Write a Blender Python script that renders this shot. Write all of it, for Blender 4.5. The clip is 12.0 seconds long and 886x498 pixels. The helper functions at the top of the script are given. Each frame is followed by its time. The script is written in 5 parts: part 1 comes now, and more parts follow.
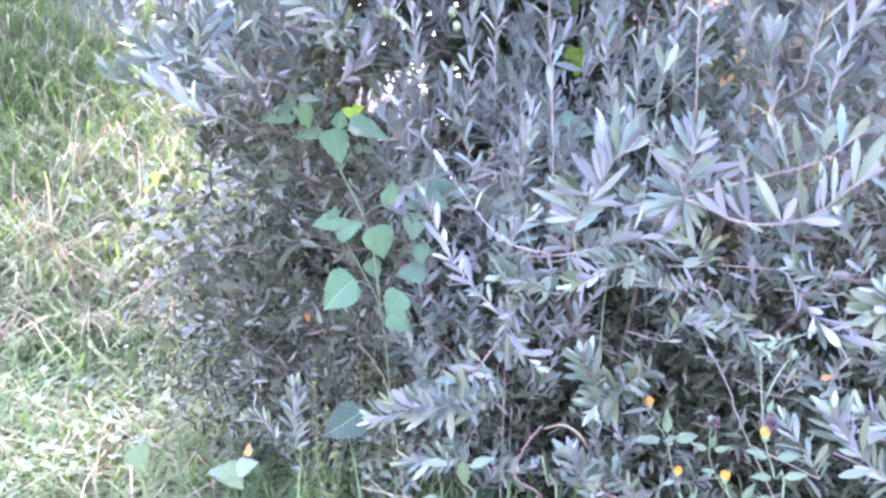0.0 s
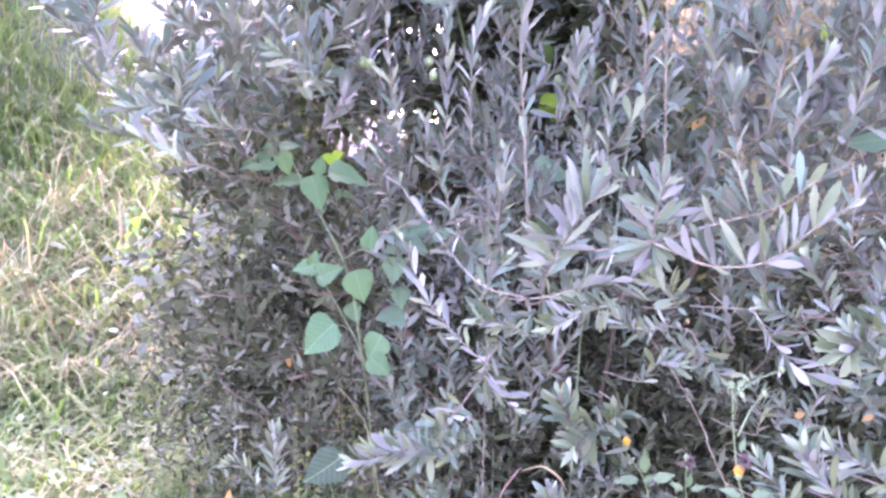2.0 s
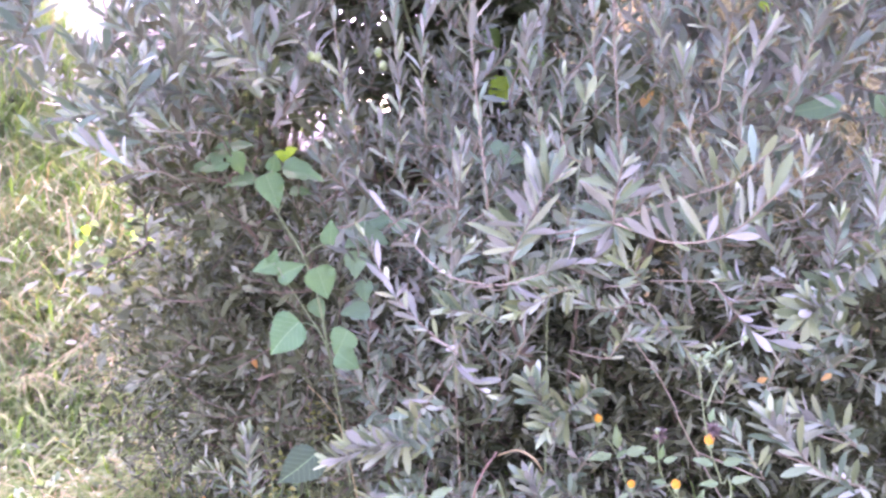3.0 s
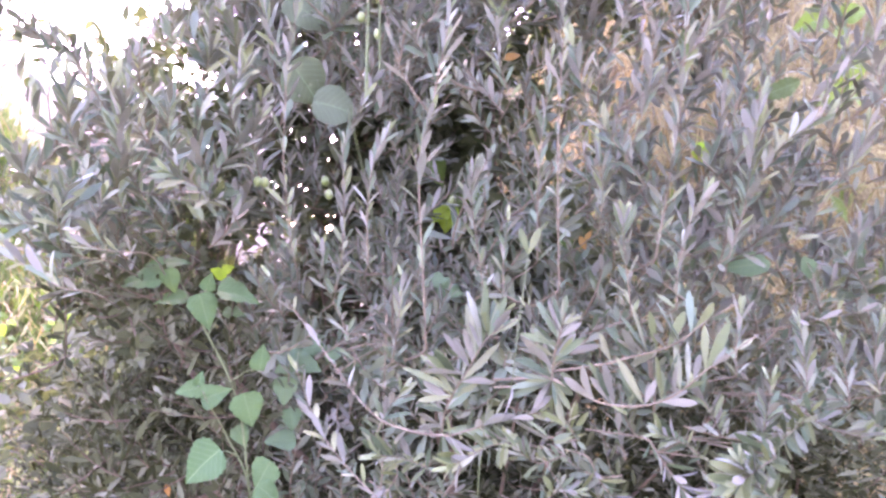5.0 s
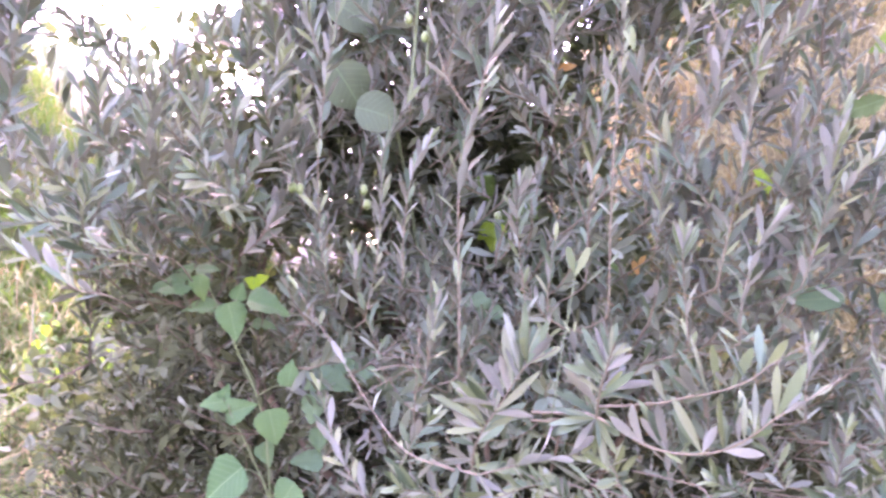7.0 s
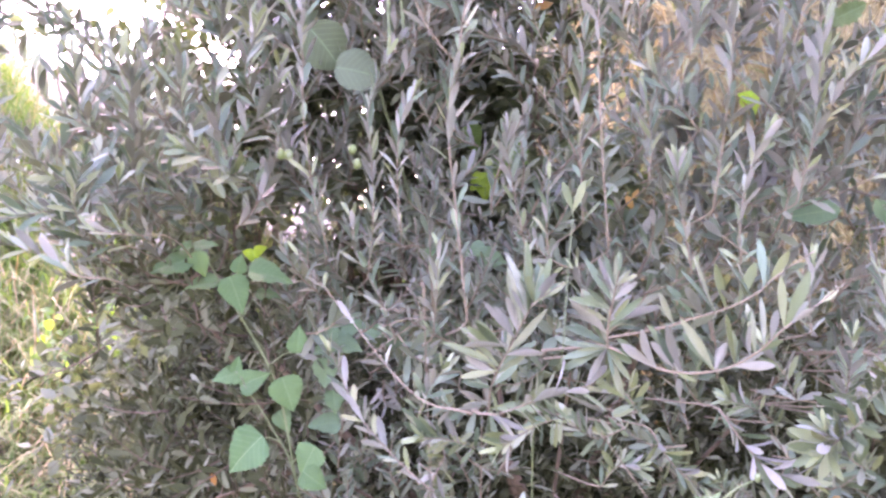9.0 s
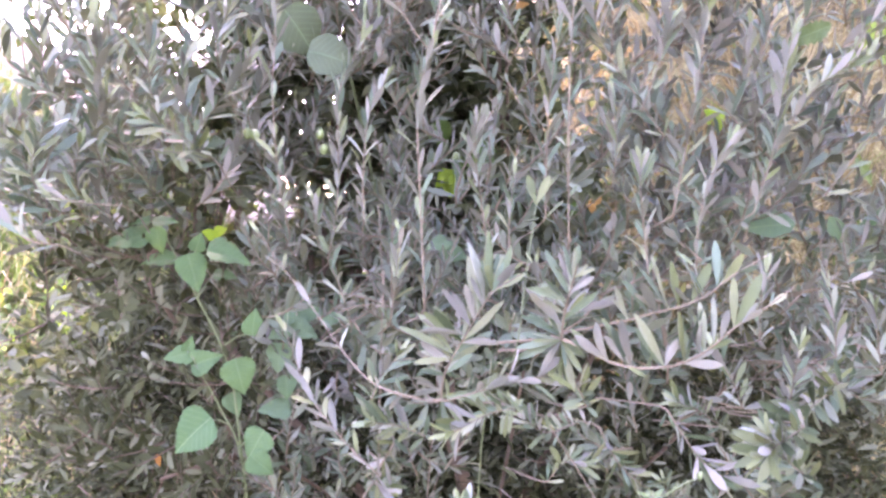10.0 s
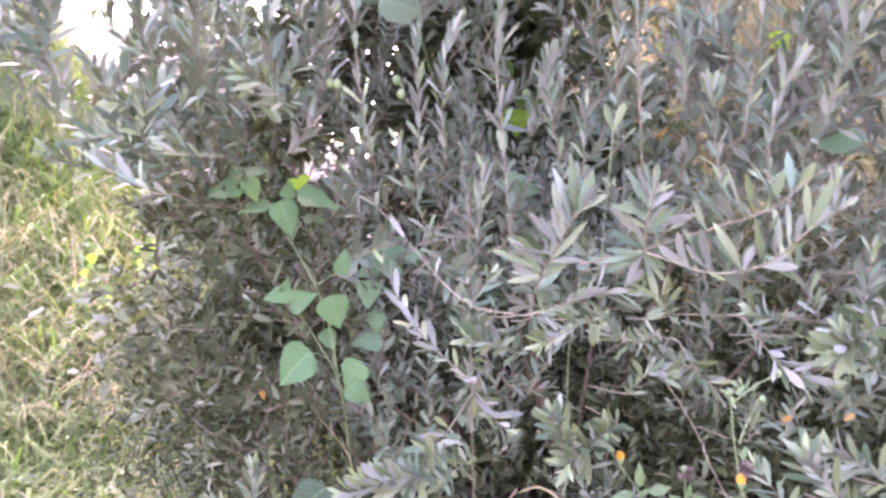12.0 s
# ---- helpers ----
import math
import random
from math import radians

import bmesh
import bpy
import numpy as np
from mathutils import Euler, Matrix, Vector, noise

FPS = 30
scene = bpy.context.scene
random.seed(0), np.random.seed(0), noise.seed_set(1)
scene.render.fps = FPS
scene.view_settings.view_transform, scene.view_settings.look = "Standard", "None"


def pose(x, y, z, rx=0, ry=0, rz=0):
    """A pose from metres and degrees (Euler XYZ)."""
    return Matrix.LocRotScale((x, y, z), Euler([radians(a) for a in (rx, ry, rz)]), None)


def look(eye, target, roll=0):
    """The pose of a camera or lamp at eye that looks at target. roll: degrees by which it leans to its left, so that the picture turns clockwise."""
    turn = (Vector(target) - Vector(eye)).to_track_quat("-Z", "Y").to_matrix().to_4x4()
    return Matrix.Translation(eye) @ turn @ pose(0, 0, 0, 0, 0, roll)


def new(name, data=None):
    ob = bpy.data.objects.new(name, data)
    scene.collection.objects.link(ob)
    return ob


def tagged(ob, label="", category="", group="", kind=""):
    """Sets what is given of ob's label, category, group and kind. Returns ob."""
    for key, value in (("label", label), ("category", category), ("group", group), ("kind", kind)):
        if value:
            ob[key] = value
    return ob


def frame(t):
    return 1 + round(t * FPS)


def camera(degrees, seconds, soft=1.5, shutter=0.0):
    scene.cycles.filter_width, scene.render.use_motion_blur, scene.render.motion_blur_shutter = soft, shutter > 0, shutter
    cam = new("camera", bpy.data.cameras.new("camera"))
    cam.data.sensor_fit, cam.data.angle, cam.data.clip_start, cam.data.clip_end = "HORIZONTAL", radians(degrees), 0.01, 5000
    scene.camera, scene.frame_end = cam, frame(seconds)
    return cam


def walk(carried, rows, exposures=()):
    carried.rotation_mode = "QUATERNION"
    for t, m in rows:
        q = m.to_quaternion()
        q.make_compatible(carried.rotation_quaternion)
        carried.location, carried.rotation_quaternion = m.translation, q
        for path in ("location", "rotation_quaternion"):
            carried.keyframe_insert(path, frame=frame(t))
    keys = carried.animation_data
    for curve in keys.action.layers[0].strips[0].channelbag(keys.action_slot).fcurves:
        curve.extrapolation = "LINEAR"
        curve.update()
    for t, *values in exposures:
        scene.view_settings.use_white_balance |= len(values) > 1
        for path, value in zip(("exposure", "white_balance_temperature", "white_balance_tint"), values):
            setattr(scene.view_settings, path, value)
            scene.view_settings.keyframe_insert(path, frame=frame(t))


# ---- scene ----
cam = camera(57.8, 12.0, soft=2.7, shutter=0.6)
PATH = [
    (0, (-0.011, 0.002, 1.494), (-0.002, 1.966, 1.129), 0.6),
    (0.5, (0.0, -0.014, 1.486), (-0.001, 1.943, 1.093), 0.0),
    (1, (0.006, -0.002, 1.476), (0.054, 1.952, 1.069), 1.7),
    (1.5, (0.001, -0.015, 1.494), (0.038, 1.958, 1.175), 1.1),
    (2, (-0.003, -0.022, 1.504), (0.049, 1.957, 1.24), 0.2),
    (2.5, (-0.011, -0.023, 1.503), (0.109, 1.954, 1.236), -0.7),
    (2.7, (-0.013, -0.027, 1.509), (0.108, 1.945, 1.208), -2.1),
    (4.3, (-0.002, 0.06, 1.52), (0.339, 2.022, 1.308), -2.1),
    (4.5, (-0.004, 0.045, 1.533), (0.348, 2.012, 1.403), -0.7),
    (5, (-0.014, 0.003, 1.557), (0.308, 1.974, 1.532), 0.9),
    (5.5, (-0.01, -0.008, 1.555), (0.382, 1.951, 1.501), 1.3),
    (6, (-0.003, 0.007, 1.558), (0.32, 1.975, 1.537), 2.1),
    (6.5, (0.018, 0.062, 1.548), (0.281, 2.043, 1.522), 3.5),
    (7, (0.02, 0.108, 1.551), (0.216, 2.092, 1.57), 3.3),
    (7.5, (0.014, 0.102, 1.546), (0.118, 2.095, 1.499), 0.3),
    (7.7, (0.005, 0.093, 1.546), (0.133, 2.085, 1.478), -0.8),
    (9.3, (0.019, 0.118, 1.537), (0.259, 2.104, 1.449), -2.6),
    (9.5, (0.03, 0.127, 1.535), (0.363, 2.1, 1.463), -0.6),
    (10, (0.013, 0.103, 1.519), (0.319, 2.076, 1.434), 1.1),
    (10.5, (-0.003, 0.068, 1.513), (0.302, 2.039, 1.384), -1.7),
    (11, (-0.022, 0.047, 1.514), (0.222, 2.026, 1.349), -6.1),
    (11.5, (-0.035, 0.027, 1.501), (0.191, 1.999, 1.259), -4.3),
    (12, (-0.042, 0.012, 1.498), (0.116, 1.996, 1.284), -2.2),
]
walk(cam, [(t, look(eye, target, roll)) for t, eye, target, roll in PATH],
     [(0, 5.59, 5720, 77), (0.5, 5.39, 5860, 80), (1, 5.31, 5960, 82), (1.7, 5.54, 6110, 84), (2.5, 5.41, 6410, 86), (4.5, 5.39, 6800, 84), (5.5, 5.29, 6850, 84), (7, 5.31, 6900, 83), (7.5, 5.21, 6950, 82), (9.5, 5.31, 6990, 77), (12, 5.29, 6990, 74)])

# ---- world, sun and exposure ----
SUN_ELEVATION, SUN_AZIMUTH = 41.0, -17.0      # degrees; azimuth from +y towards +x
world = bpy.data.worlds.new("sky")
scene.world = world
world.use_nodes = True
sky = world.node_tree.nodes.new("ShaderNodeTexSky")
sky.sky_type, sky.sun_disc = "NISHITA", False
sky.sun_elevation, sky.sun_rotation = radians(SUN_ELEVATION), radians(SUN_AZIMUTH)
sky.air_density, sky.dust_density, sky.ozone_density = 1.0, 1.0, 1.5
backdrop = world.node_tree.nodes["Background"]
backdrop.inputs[1].default_value = 0.14
world.node_tree.links.new(sky.outputs[0], backdrop.inputs[0])
sun_data = bpy.data.lights.new("sun", "SUN")
sun_data.energy, sun_data.angle, sun_data.color = 0.31, radians(3.0), (1.0, 0.9, 0.76)
sun = new("sun", sun_data)
_az, _el = radians(SUN_AZIMUTH), radians(SUN_ELEVATION)
sun_from = Vector((math.sin(_az) * math.cos(_el), math.cos(_az) * math.cos(_el), math.sin(_el)))
sun.matrix_world = look(sun_from * 30, (0, 0, 0))


# ---- materials ----
def material(name):
    m = bpy.data.materials.new(name)
    m.use_nodes = True
    m.node_tree.nodes.clear()
    return m, m.node_tree.nodes, m.node_tree.links


def ramp(nodes, links, source, stops):
    r = nodes.new("ShaderNodeValToRGB")
    while len(r.color_ramp.elements) < len(stops):
        r.color_ramp.elements.new(0.5)
    for e, (place, colour) in zip(r.color_ramp.elements, stops):
        e.position, e.color = place, (*colour, 1)
    links.new(source, r.inputs[0])
    return r.outputs[0]


def chance(nodes, links):
    """A random number for each loose piece and each joined leaf."""
    a, b = nodes.new("ShaderNodeObjectInfo"), nodes.new("ShaderNodeNewGeometry")
    add, fr = nodes.new("ShaderNodeMath"), nodes.new("ShaderNodeMath")
    fr.operation = "FRACT"
    links.new(a.outputs["Random"], add.inputs[0])
    links.new(b.outputs["Random Per Island"], add.inputs[1])
    links.new(add.outputs[0], fr.inputs[0])
    return fr.outputs[0]


def calc(nodes, links, how, a, b=0.0):
    n = nodes.new("ShaderNodeMath")
    n.operation = how
    for k, v in enumerate((a, b)):
        if isinstance(v, (int, float)):
            n.inputs[k].default_value = v
        else:
            links.new(v, n.inputs[k])
    return n.outputs[0]


def vein_tint(nodes, links, tex, mix):
    """Paler midrib and side veins, by the leaf's own length and width."""
    axes = nodes.new("ShaderNodeSeparateXYZ")
    links.new(tex.outputs["Object"], axes.inputs[0])
    wide = calc(nodes, links, "ABSOLUTE", axes.outputs[1])
    along = calc(nodes, links, "SUBTRACT", axes.outputs[0], calc(nodes, links, "MULTIPLY", wide, 0.75))
    comb = calc(nodes, links, "PINGPONG", calc(nodes, links, "MULTIPLY", along, 7.0), 0.5)
    side = calc(nodes, links, "LESS_THAN", comb, 0.05)
    rib = calc(nodes, links, "LESS_THAN", wide, 0.011)
    amount = calc(nodes, links, "MAXIMUM", calc(nodes, links, "MULTIPLY", side, 0.4), calc(nodes, links, "MULTIPLY", rib, 0.8))
    paint = nodes.new("ShaderNodeMix")
    paint.data_type = "RGBA"
    links.new(amount, paint.inputs[0])
    links.new(mix.outputs[2], paint.inputs[6])
    paint.inputs[7].default_value = (0.12, 0.205, 0.095, 1)
    return paint


def leafy(name, stops, sheer=0.25, rough=0.5, glow=(1.1, 1.25, 0.55), spots=0.25, spec=0.4, veins=False):
    """A leaf, blade or petal: colour by chance, mottled, with light coming through it."""
    m, nodes, links = material(name)
    colour = ramp(nodes, links, chance(nodes, links), stops)
    tex = nodes.new("ShaderNodeTexCoord")
    small, large = nodes.new("ShaderNodeTexNoise"), nodes.new("ShaderNodeTexNoise")
    small.inputs["Scale"].default_value, large.inputs["Scale"].default_value = 260, 24
    small.inputs["Detail"].default_value = 4
    for n in (small, large):
        links.new(tex.outputs["Object"], n.inputs["Vector"])
    mix = nodes.new("ShaderNodeMix")
    mix.data_type, mix.blend_type = "RGBA", "MULTIPLY"
    mix.inputs[0].default_value = 1.0
    links.new(colour, mix.inputs[6])
    shade = nodes.new("ShaderNodeMath")
    links.new(small.outputs[0], shade.inputs[0])
    links.new(large.outputs[0], shade.inputs[1])
    links.new(ramp(nodes, links, shade.outputs[0], ((0.0, (1 - spots,) * 3), (1.0, (1 + spots,) * 3))), mix.inputs[7])
    shade.operation = "MULTIPLY_ADD"
    shade.inputs[2].default_value = 0.3
    if veins:
        mix = vein_tint(nodes, links, tex, mix)
    body = nodes.new("ShaderNodeBsdfPrincipled")
    body.inputs["Roughness"].default_value = rough
    body.inputs["Specular IOR Level"].default_value = spec
    links.new(mix.outputs[2], body.inputs["Base Color"])
    bump = nodes.new("ShaderNodeBump")
    bump.inputs["Strength"].default_value, bump.inputs["Distance"].default_value = 0.35, 0.002
    links.new(small.outputs[0], bump.inputs["Height"])
    links.new(bump.outputs[0], body.inputs["Normal"])
    clear = nodes.new("ShaderNodeBsdfTranslucent")
    warm = nodes.new("ShaderNodeMix")
    warm.data_type, warm.blend_type = "RGBA", "MULTIPLY"
    warm.inputs[0].default_value = 1.0
    warm.inputs[7].default_value = (*glow, 1)
    links.new(mix.outputs[2], warm.inputs[6])
    links.new(warm.outputs[2], clear.inputs[0])
    both, out = nodes.new("ShaderNodeMixShader"), nodes.new("ShaderNodeOutputMaterial")
    both.inputs[0].default_value = sheer
    links.new(body.outputs[0], both.inputs[1])
    links.new(clear.outputs[0], both.inputs[2])
    links.new(both.outputs[0], out.inputs[0])
    return m


def rough_surface(name, stops, scale=40, fine=300, rough=0.9, depth=0.004):
    """Bark, soil and the like: two scales of mottling and a relief."""
    m, nodes, links = material(name)
    tex = nodes.new("ShaderNodeTexCoord")
    a, b = nodes.new("ShaderNodeTexNoise"), nodes.new("ShaderNodeTexNoise")
    a.inputs["Scale"].default_value, b.inputs["Scale"].default_value = scale, fine
    a.inputs["Detail"].default_value = b.inputs["Detail"].default_value = 5
    for n in (a, b):
        links.new(tex.outputs["Object"], n.inputs["Vector"])
    mean = nodes.new("ShaderNodeMath")
    mean.operation = "MULTIPLY_ADD"
    mean.inputs[1].default_value = 0.5
    half = nodes.new("ShaderNodeMath")
    half.operation = "MULTIPLY"
    half.inputs[1].default_value = 0.5
    links.new(b.outputs[0], half.inputs[0])
    links.new(a.outputs[0], mean.inputs[0])
    links.new(half.outputs[0], mean.inputs[2])
    body, out = nodes.new("ShaderNodeBsdfPrincipled"), nodes.new("ShaderNodeOutputMaterial")
    links.new(ramp(nodes, links, mean.outputs[0], stops), body.inputs["Base Color"])
    body.inputs["Roughness"].default_value = rough
    bump = nodes.new("ShaderNodeBump")
    bump.inputs["Strength"].default_value, bump.inputs["Distance"].default_value = 0.8, depth
    links.new(mean.outputs[0], bump.inputs["Height"])
    links.new(bump.outputs[0], body.inputs["Normal"])
    links.new(body.outputs[0], out.inputs[0])
    return m


# Front leaf colours raised and crown ones lowered, putting light contrast into colour.
OLIVE_TOP = leafy("olive_leaf_top", ((0, (0.056, 0.089, 0.037)), (0.2, (0.098, 0.162, 0.081)), (0.4, (0.154, 0.186, 0.060)), (0.6, (0.128, 0.203, 0.113)), (0.8, (0.226, 0.259, 0.108)), (1, (0.293, 0.340, 0.232))), 0.38, 0.42, glow=(1.0, 1.02, 0.85), spec=0.28)
OLIVE_UNDER = leafy("olive_leaf_underside", ((0, (0.176, 0.179, 0.130)), (0.35, (0.204, 0.226, 0.160)), (0.65, (0.249, 0.251, 0.182)), (1, (0.314, 0.319, 0.237))), 0.38, 0.7, glow=(1.0, 1.0, 0.93), spec=0.2)
CROWN_TOP = leafy("crown_leaf_top", ((0, (0.068, 0.106, 0.040)), (0.25, (0.096, 0.157, 0.084)), (0.5, (0.134, 0.151, 0.067)), (0.75, (0.146, 0.216, 0.132)), (1, (0.242, 0.273, 0.167))), 0.46, 0.5, glow=(1.0, 1.0, 0.92), spec=0.3)
CROWN_UNDER = leafy("crown_leaf_underside", ((0, (0.191, 0.199, 0.148)), (0.35, (0.221, 0.255, 0.187)), (0.65, (0.280, 0.282, 0.211)), (1, (0.343, 0.348, 0.264))), 0.46, 0.7, glow=(1.0, 0.99, 0.95), spec=0.2)
OLIVE_YOUNG = leafy("young_olive_leaf", ((0.0, (0.165, 0.215, 0.085)), (1.0, (0.235, 0.285, 0.14))), 0.25, 0.45)
# Small brownish leaves, their colour also darkened to stand for shade.
SMALL_SHADED_LEAF = leafy("small_brownish_shaded_leaf", ((0, (0.026, 0.033, 0.013)), (0.4, (0.046, 0.057, 0.023)), (0.75, (0.076, 0.092, 0.044)), (1, (0.135, 0.150, 0.090))), 0.12, 0.85, glow=(1.0, 1.02, 0.82), spec=0.03)
# Leaf colour kept dark to stand for the shade behind the crown.
SHADE_LEAF = leafy("shade_dark_foliage", ((0.0, (0.045, 0.06, 0.032)), (0.6, (0.085, 0.105, 0.06)), (1.0, (0.13, 0.15, 0.095))), 0.3, 0.8, spec=0.03)
VINE_LEAF = leafy("vine_leaf", ((0, (0.050, 0.122, 0.043)), (1, (0.076, 0.156, 0.058))), 0.28, 0.65, veins=True, spec=0.15)
# Bluer copy of the vine leaf; the hue stands for lying in shade.
TEAL_LEAF = leafy("shaded_vine_leaf", ((0, (0.062, 0.130, 0.060)), (1, (0.100, 0.178, 0.088))), 0.28, 0.65, veins=True, spec=0.12)
ROUND_LEAF = leafy("round_climber_leaf", ((0.0, (0.055, 0.085, 0.036)), (1.0, (0.08, 0.115, 0.055))), 0.12, 0.65, veins=True, spec=0.2)
DULL_LEAF = leafy("dull_broad_leaf", ((0.0, (0.04, 0.068, 0.04)), (1.0, (0.055, 0.088, 0.052))), 0.25, 0.7, veins=True, spec=0.08)
# Backlight is partly put into this bright lime base colour.
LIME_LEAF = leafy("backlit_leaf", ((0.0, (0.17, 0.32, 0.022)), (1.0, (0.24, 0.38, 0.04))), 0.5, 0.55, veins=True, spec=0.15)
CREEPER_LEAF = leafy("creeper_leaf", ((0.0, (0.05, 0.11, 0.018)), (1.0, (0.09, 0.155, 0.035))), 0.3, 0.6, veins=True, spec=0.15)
HERB_LEAF = leafy("yellowish_herb_leaf", ((0.0, (0.075, 0.10, 0.025)), (0.7, (0.15, 0.165, 0.04)), (1.0, (0.24, 0.21, 0.06))), 0.35, 0.7, spec=0.1)
DEAD_LEAF = leafy("yellowed_leaf", ((0.0, (0.24, 0.125, 0.03)), (1.0, (0.34, 0.20, 0.05))), 0.4, 0.7, glow=(1.2, 1.0, 0.5))
WEED_LEAF = leafy("weed_leaf", ((0, (0.078, 0.135, 0.046)), (1, (0.138, 0.195, 0.082))), 0.35, 0.55, veins=True, spec=0.25)
PETAL = leafy("yellow_floret", ((0, (0.500, 0.200, 0.006)), (1, (0.620, 0.320, 0.012))), 0.3, 0.6, glow=(1.1, 1.0, 0.5))
GRASS = leafy("grass_blade", ((0.0, (0.05, 0.105, 0.022)), (0.45, (0.085, 0.150, 0.038)), (0.75, (0.115, 0.18, 0.05)), (0.9, (0.15, 0.19, 0.065)), (1.0, (0.20, 0.19, 0.09))), 0.45, 0.65, spec=0.1)
STRAW = leafy("dry_grass_blade", ((0.0, (0.20, 0.16, 0.07)), (0.6, (0.29, 0.24, 0.11)), (1.0, (0.37, 0.325, 0.18))), 0.35, 0.75, spec=0.1, glow=(1.1, 1.0, 0.75))
SEED = leafy("dry_seed_head", ((0.0, (0.07, 0.045, 0.03)), (1.0, (0.15, 0.10, 0.07))), 0.05, 0.8)
FRUIT = leafy("olive_fruit", ((0.0, (0.12, 0.18, 0.05)), (1.0, (0.18, 0.235, 0.08))), 0.1, 0.3)
GREEN_STEM = rough_surface("green_stem", ((0.3, (0.075, 0.12, 0.036)), (0.7, (0.125, 0.17, 0.06))), 30, 200, 0.6, 0.001)
RED_STEM = rough_surface("reddish_stem", ((0.3, (0.085, 0.045, 0.022)), (0.7, (0.17, 0.10, 0.05))), 30, 200, 0.7, 0.001)
TWIG = rough_surface("olive_twig", ((0.3, (0.11, 0.088, 0.044)), (0.7, (0.22, 0.18, 0.10))), 60, 400, 0.8, 0.001)
BARK = rough_surface("olive_bark", ((0.3, (0.055, 0.040, 0.020)), (0.7, (0.125, 0.092, 0.048))), 18, 120, 0.95, 0.01)
EARTH = rough_surface("golden_dry_earth", ((0.34, (0.04, 0.034, 0.012)), (0.47, (0.10, 0.082, 0.024)), (0.56, (0.165, 0.142, 0.044)), (0.66, (0.29, 0.262, 0.105))), 4.5, 45, 1.0, 0.05)
SOIL = rough_surface("soil_and_thatch", ((0.25, (0.028, 0.028, 0.013)), (0.5, (0.055, 0.058, 0.026)), (0.75, (0.10, 0.098, 0.05))), 3, 60, 1.0, 0.03)


# ---- mesh helpers ----
def blade_form(stations, fold=0.12, curl=0.1):
    """A leaf along +x, one unit long: (place, half width) pairs, folded along the midrib and curling down."""
    verts, faces = [], []
    for x, w in stations:
        z = -curl * x * x
        if w > 0:
            verts += [(x, w, z + fold * w), (x, 0, z), (x, -w, z + fold * w)]
        else:
            verts.append((x, 0, z))
    for k in range(len(stations) - 1):
        a = 3 * k
        if stations[k + 1][1] > 0:
            faces += [(a, a + 1, a + 4, a + 3), (a + 1, a + 2, a + 5, a + 4)]
        else:
            faces += [(a, a + 1, a + 3), (a + 1, a + 2, a + 3)]
    return np.array(verts, float), faces


def quilted_form(stations, fold, curl, columns=9, waves=7.0, seed=1):
    """A broad leaf along +x with a wavy rim and a blade that swells between its side veins."""
    r = random.Random(seed)
    verts, faces = [], []
    shift = r.uniform(0, 6)
    for x, w in stations:
        w = max(w, .004)
        for c in range(columns):
            s = 2 * c / (columns - 1) - 1
            y = s * w
            swell = .010 * abs(math.sin(math.pi * waves * (x - .75 * abs(y)))) * min(1, abs(s) * 3) * (1 - s ** 4)
            rim = .022 * s * s * math.sin(17 * x + shift + (1.7 if s > 0 else 0))
            verts.append((x, y, -curl * x * x + fold * abs(y) - .35 * abs(y) ** 2 + swell + rim))
    for k in range(len(stations) - 1):
        for c in range(columns - 1):
            a = k * columns + c
            faces.append((a, a + columns, a + columns + 1, a + 1))
    return np.array(verts, float), faces


OLIVE_FINE = ((0, .012), (.1, .028), (.28, .068), (.46, .100), (.64, .110), (.80, .090), (.92, .050), (1, 0))
OLIVE_COARSE = ((0, .012), (.3, .078), (.62, .114), (.89, .068), (1, 0))
HEART = [(x, w * (1.05 if k % 2 else .97)) for k, (x, w) in enumerate((x, float(np.interp(x, (-.10, -.07, .03, .2, .4, .6, .8, .92, 1), (.14, .29, .41, .46, .40, .29, .15, .06, 0))))
                                                                     for x in (-.10, -.07, -.02, .03, .09, .15, .21, .27, .33, .39, .45, .51, .57, .63, .69, .75, .81, .87, .93, 1))]
WEED_FORM = ((0, .03), (.15, .16), (.35, .24), (.6, .19), (.82, .09), (1, 0))
ROUND = ((-.06, .14), (-.03, .24), (0, .30), (.07, .40), (.15, .46), (.27, .52), (.4, .54), (.65, .47), (.85, .28), (.96, .12), (1, 0))


def mesh_of(name, verts, faces, materials, smooth=True, slots=None):
    data = bpy.data.meshes.new(name)
    data.from_pydata(verts if isinstance(verts, list) else verts.tolist(), [], faces)
    for m in materials:
        data.materials.append(m)
    if smooth:
        data.polygons.foreach_set("use_smooth", [True] * len(faces))
    if slots is not None:
        data.polygons.foreach_set("material_index", slots)
    data.update()
    return data


def part(name, data, parent, label="", kind=""):
    ob = new(name, data)
    ob.parent = parent
    return tagged(ob, label, kind=kind)


def thing(name, label, category, place=(0, 0, 0), group="", kind=""):
    ob = new(name)
    ob.location = place
    ob.empty_display_size = 0.05
    return tagged(ob, label, category, group, kind)


def frame_of(way, normal):
    """Rotation with x along way and z near normal."""
    x = Vector(way).normalized()
    y = Vector(normal).cross(x)
    if y.length < 1e-4:
        y = Vector((0.3, 0.7, 0.2)).cross(x)
    y.normalize()
    z = x.cross(y)
    return Matrix((x, y, z)).transposed()


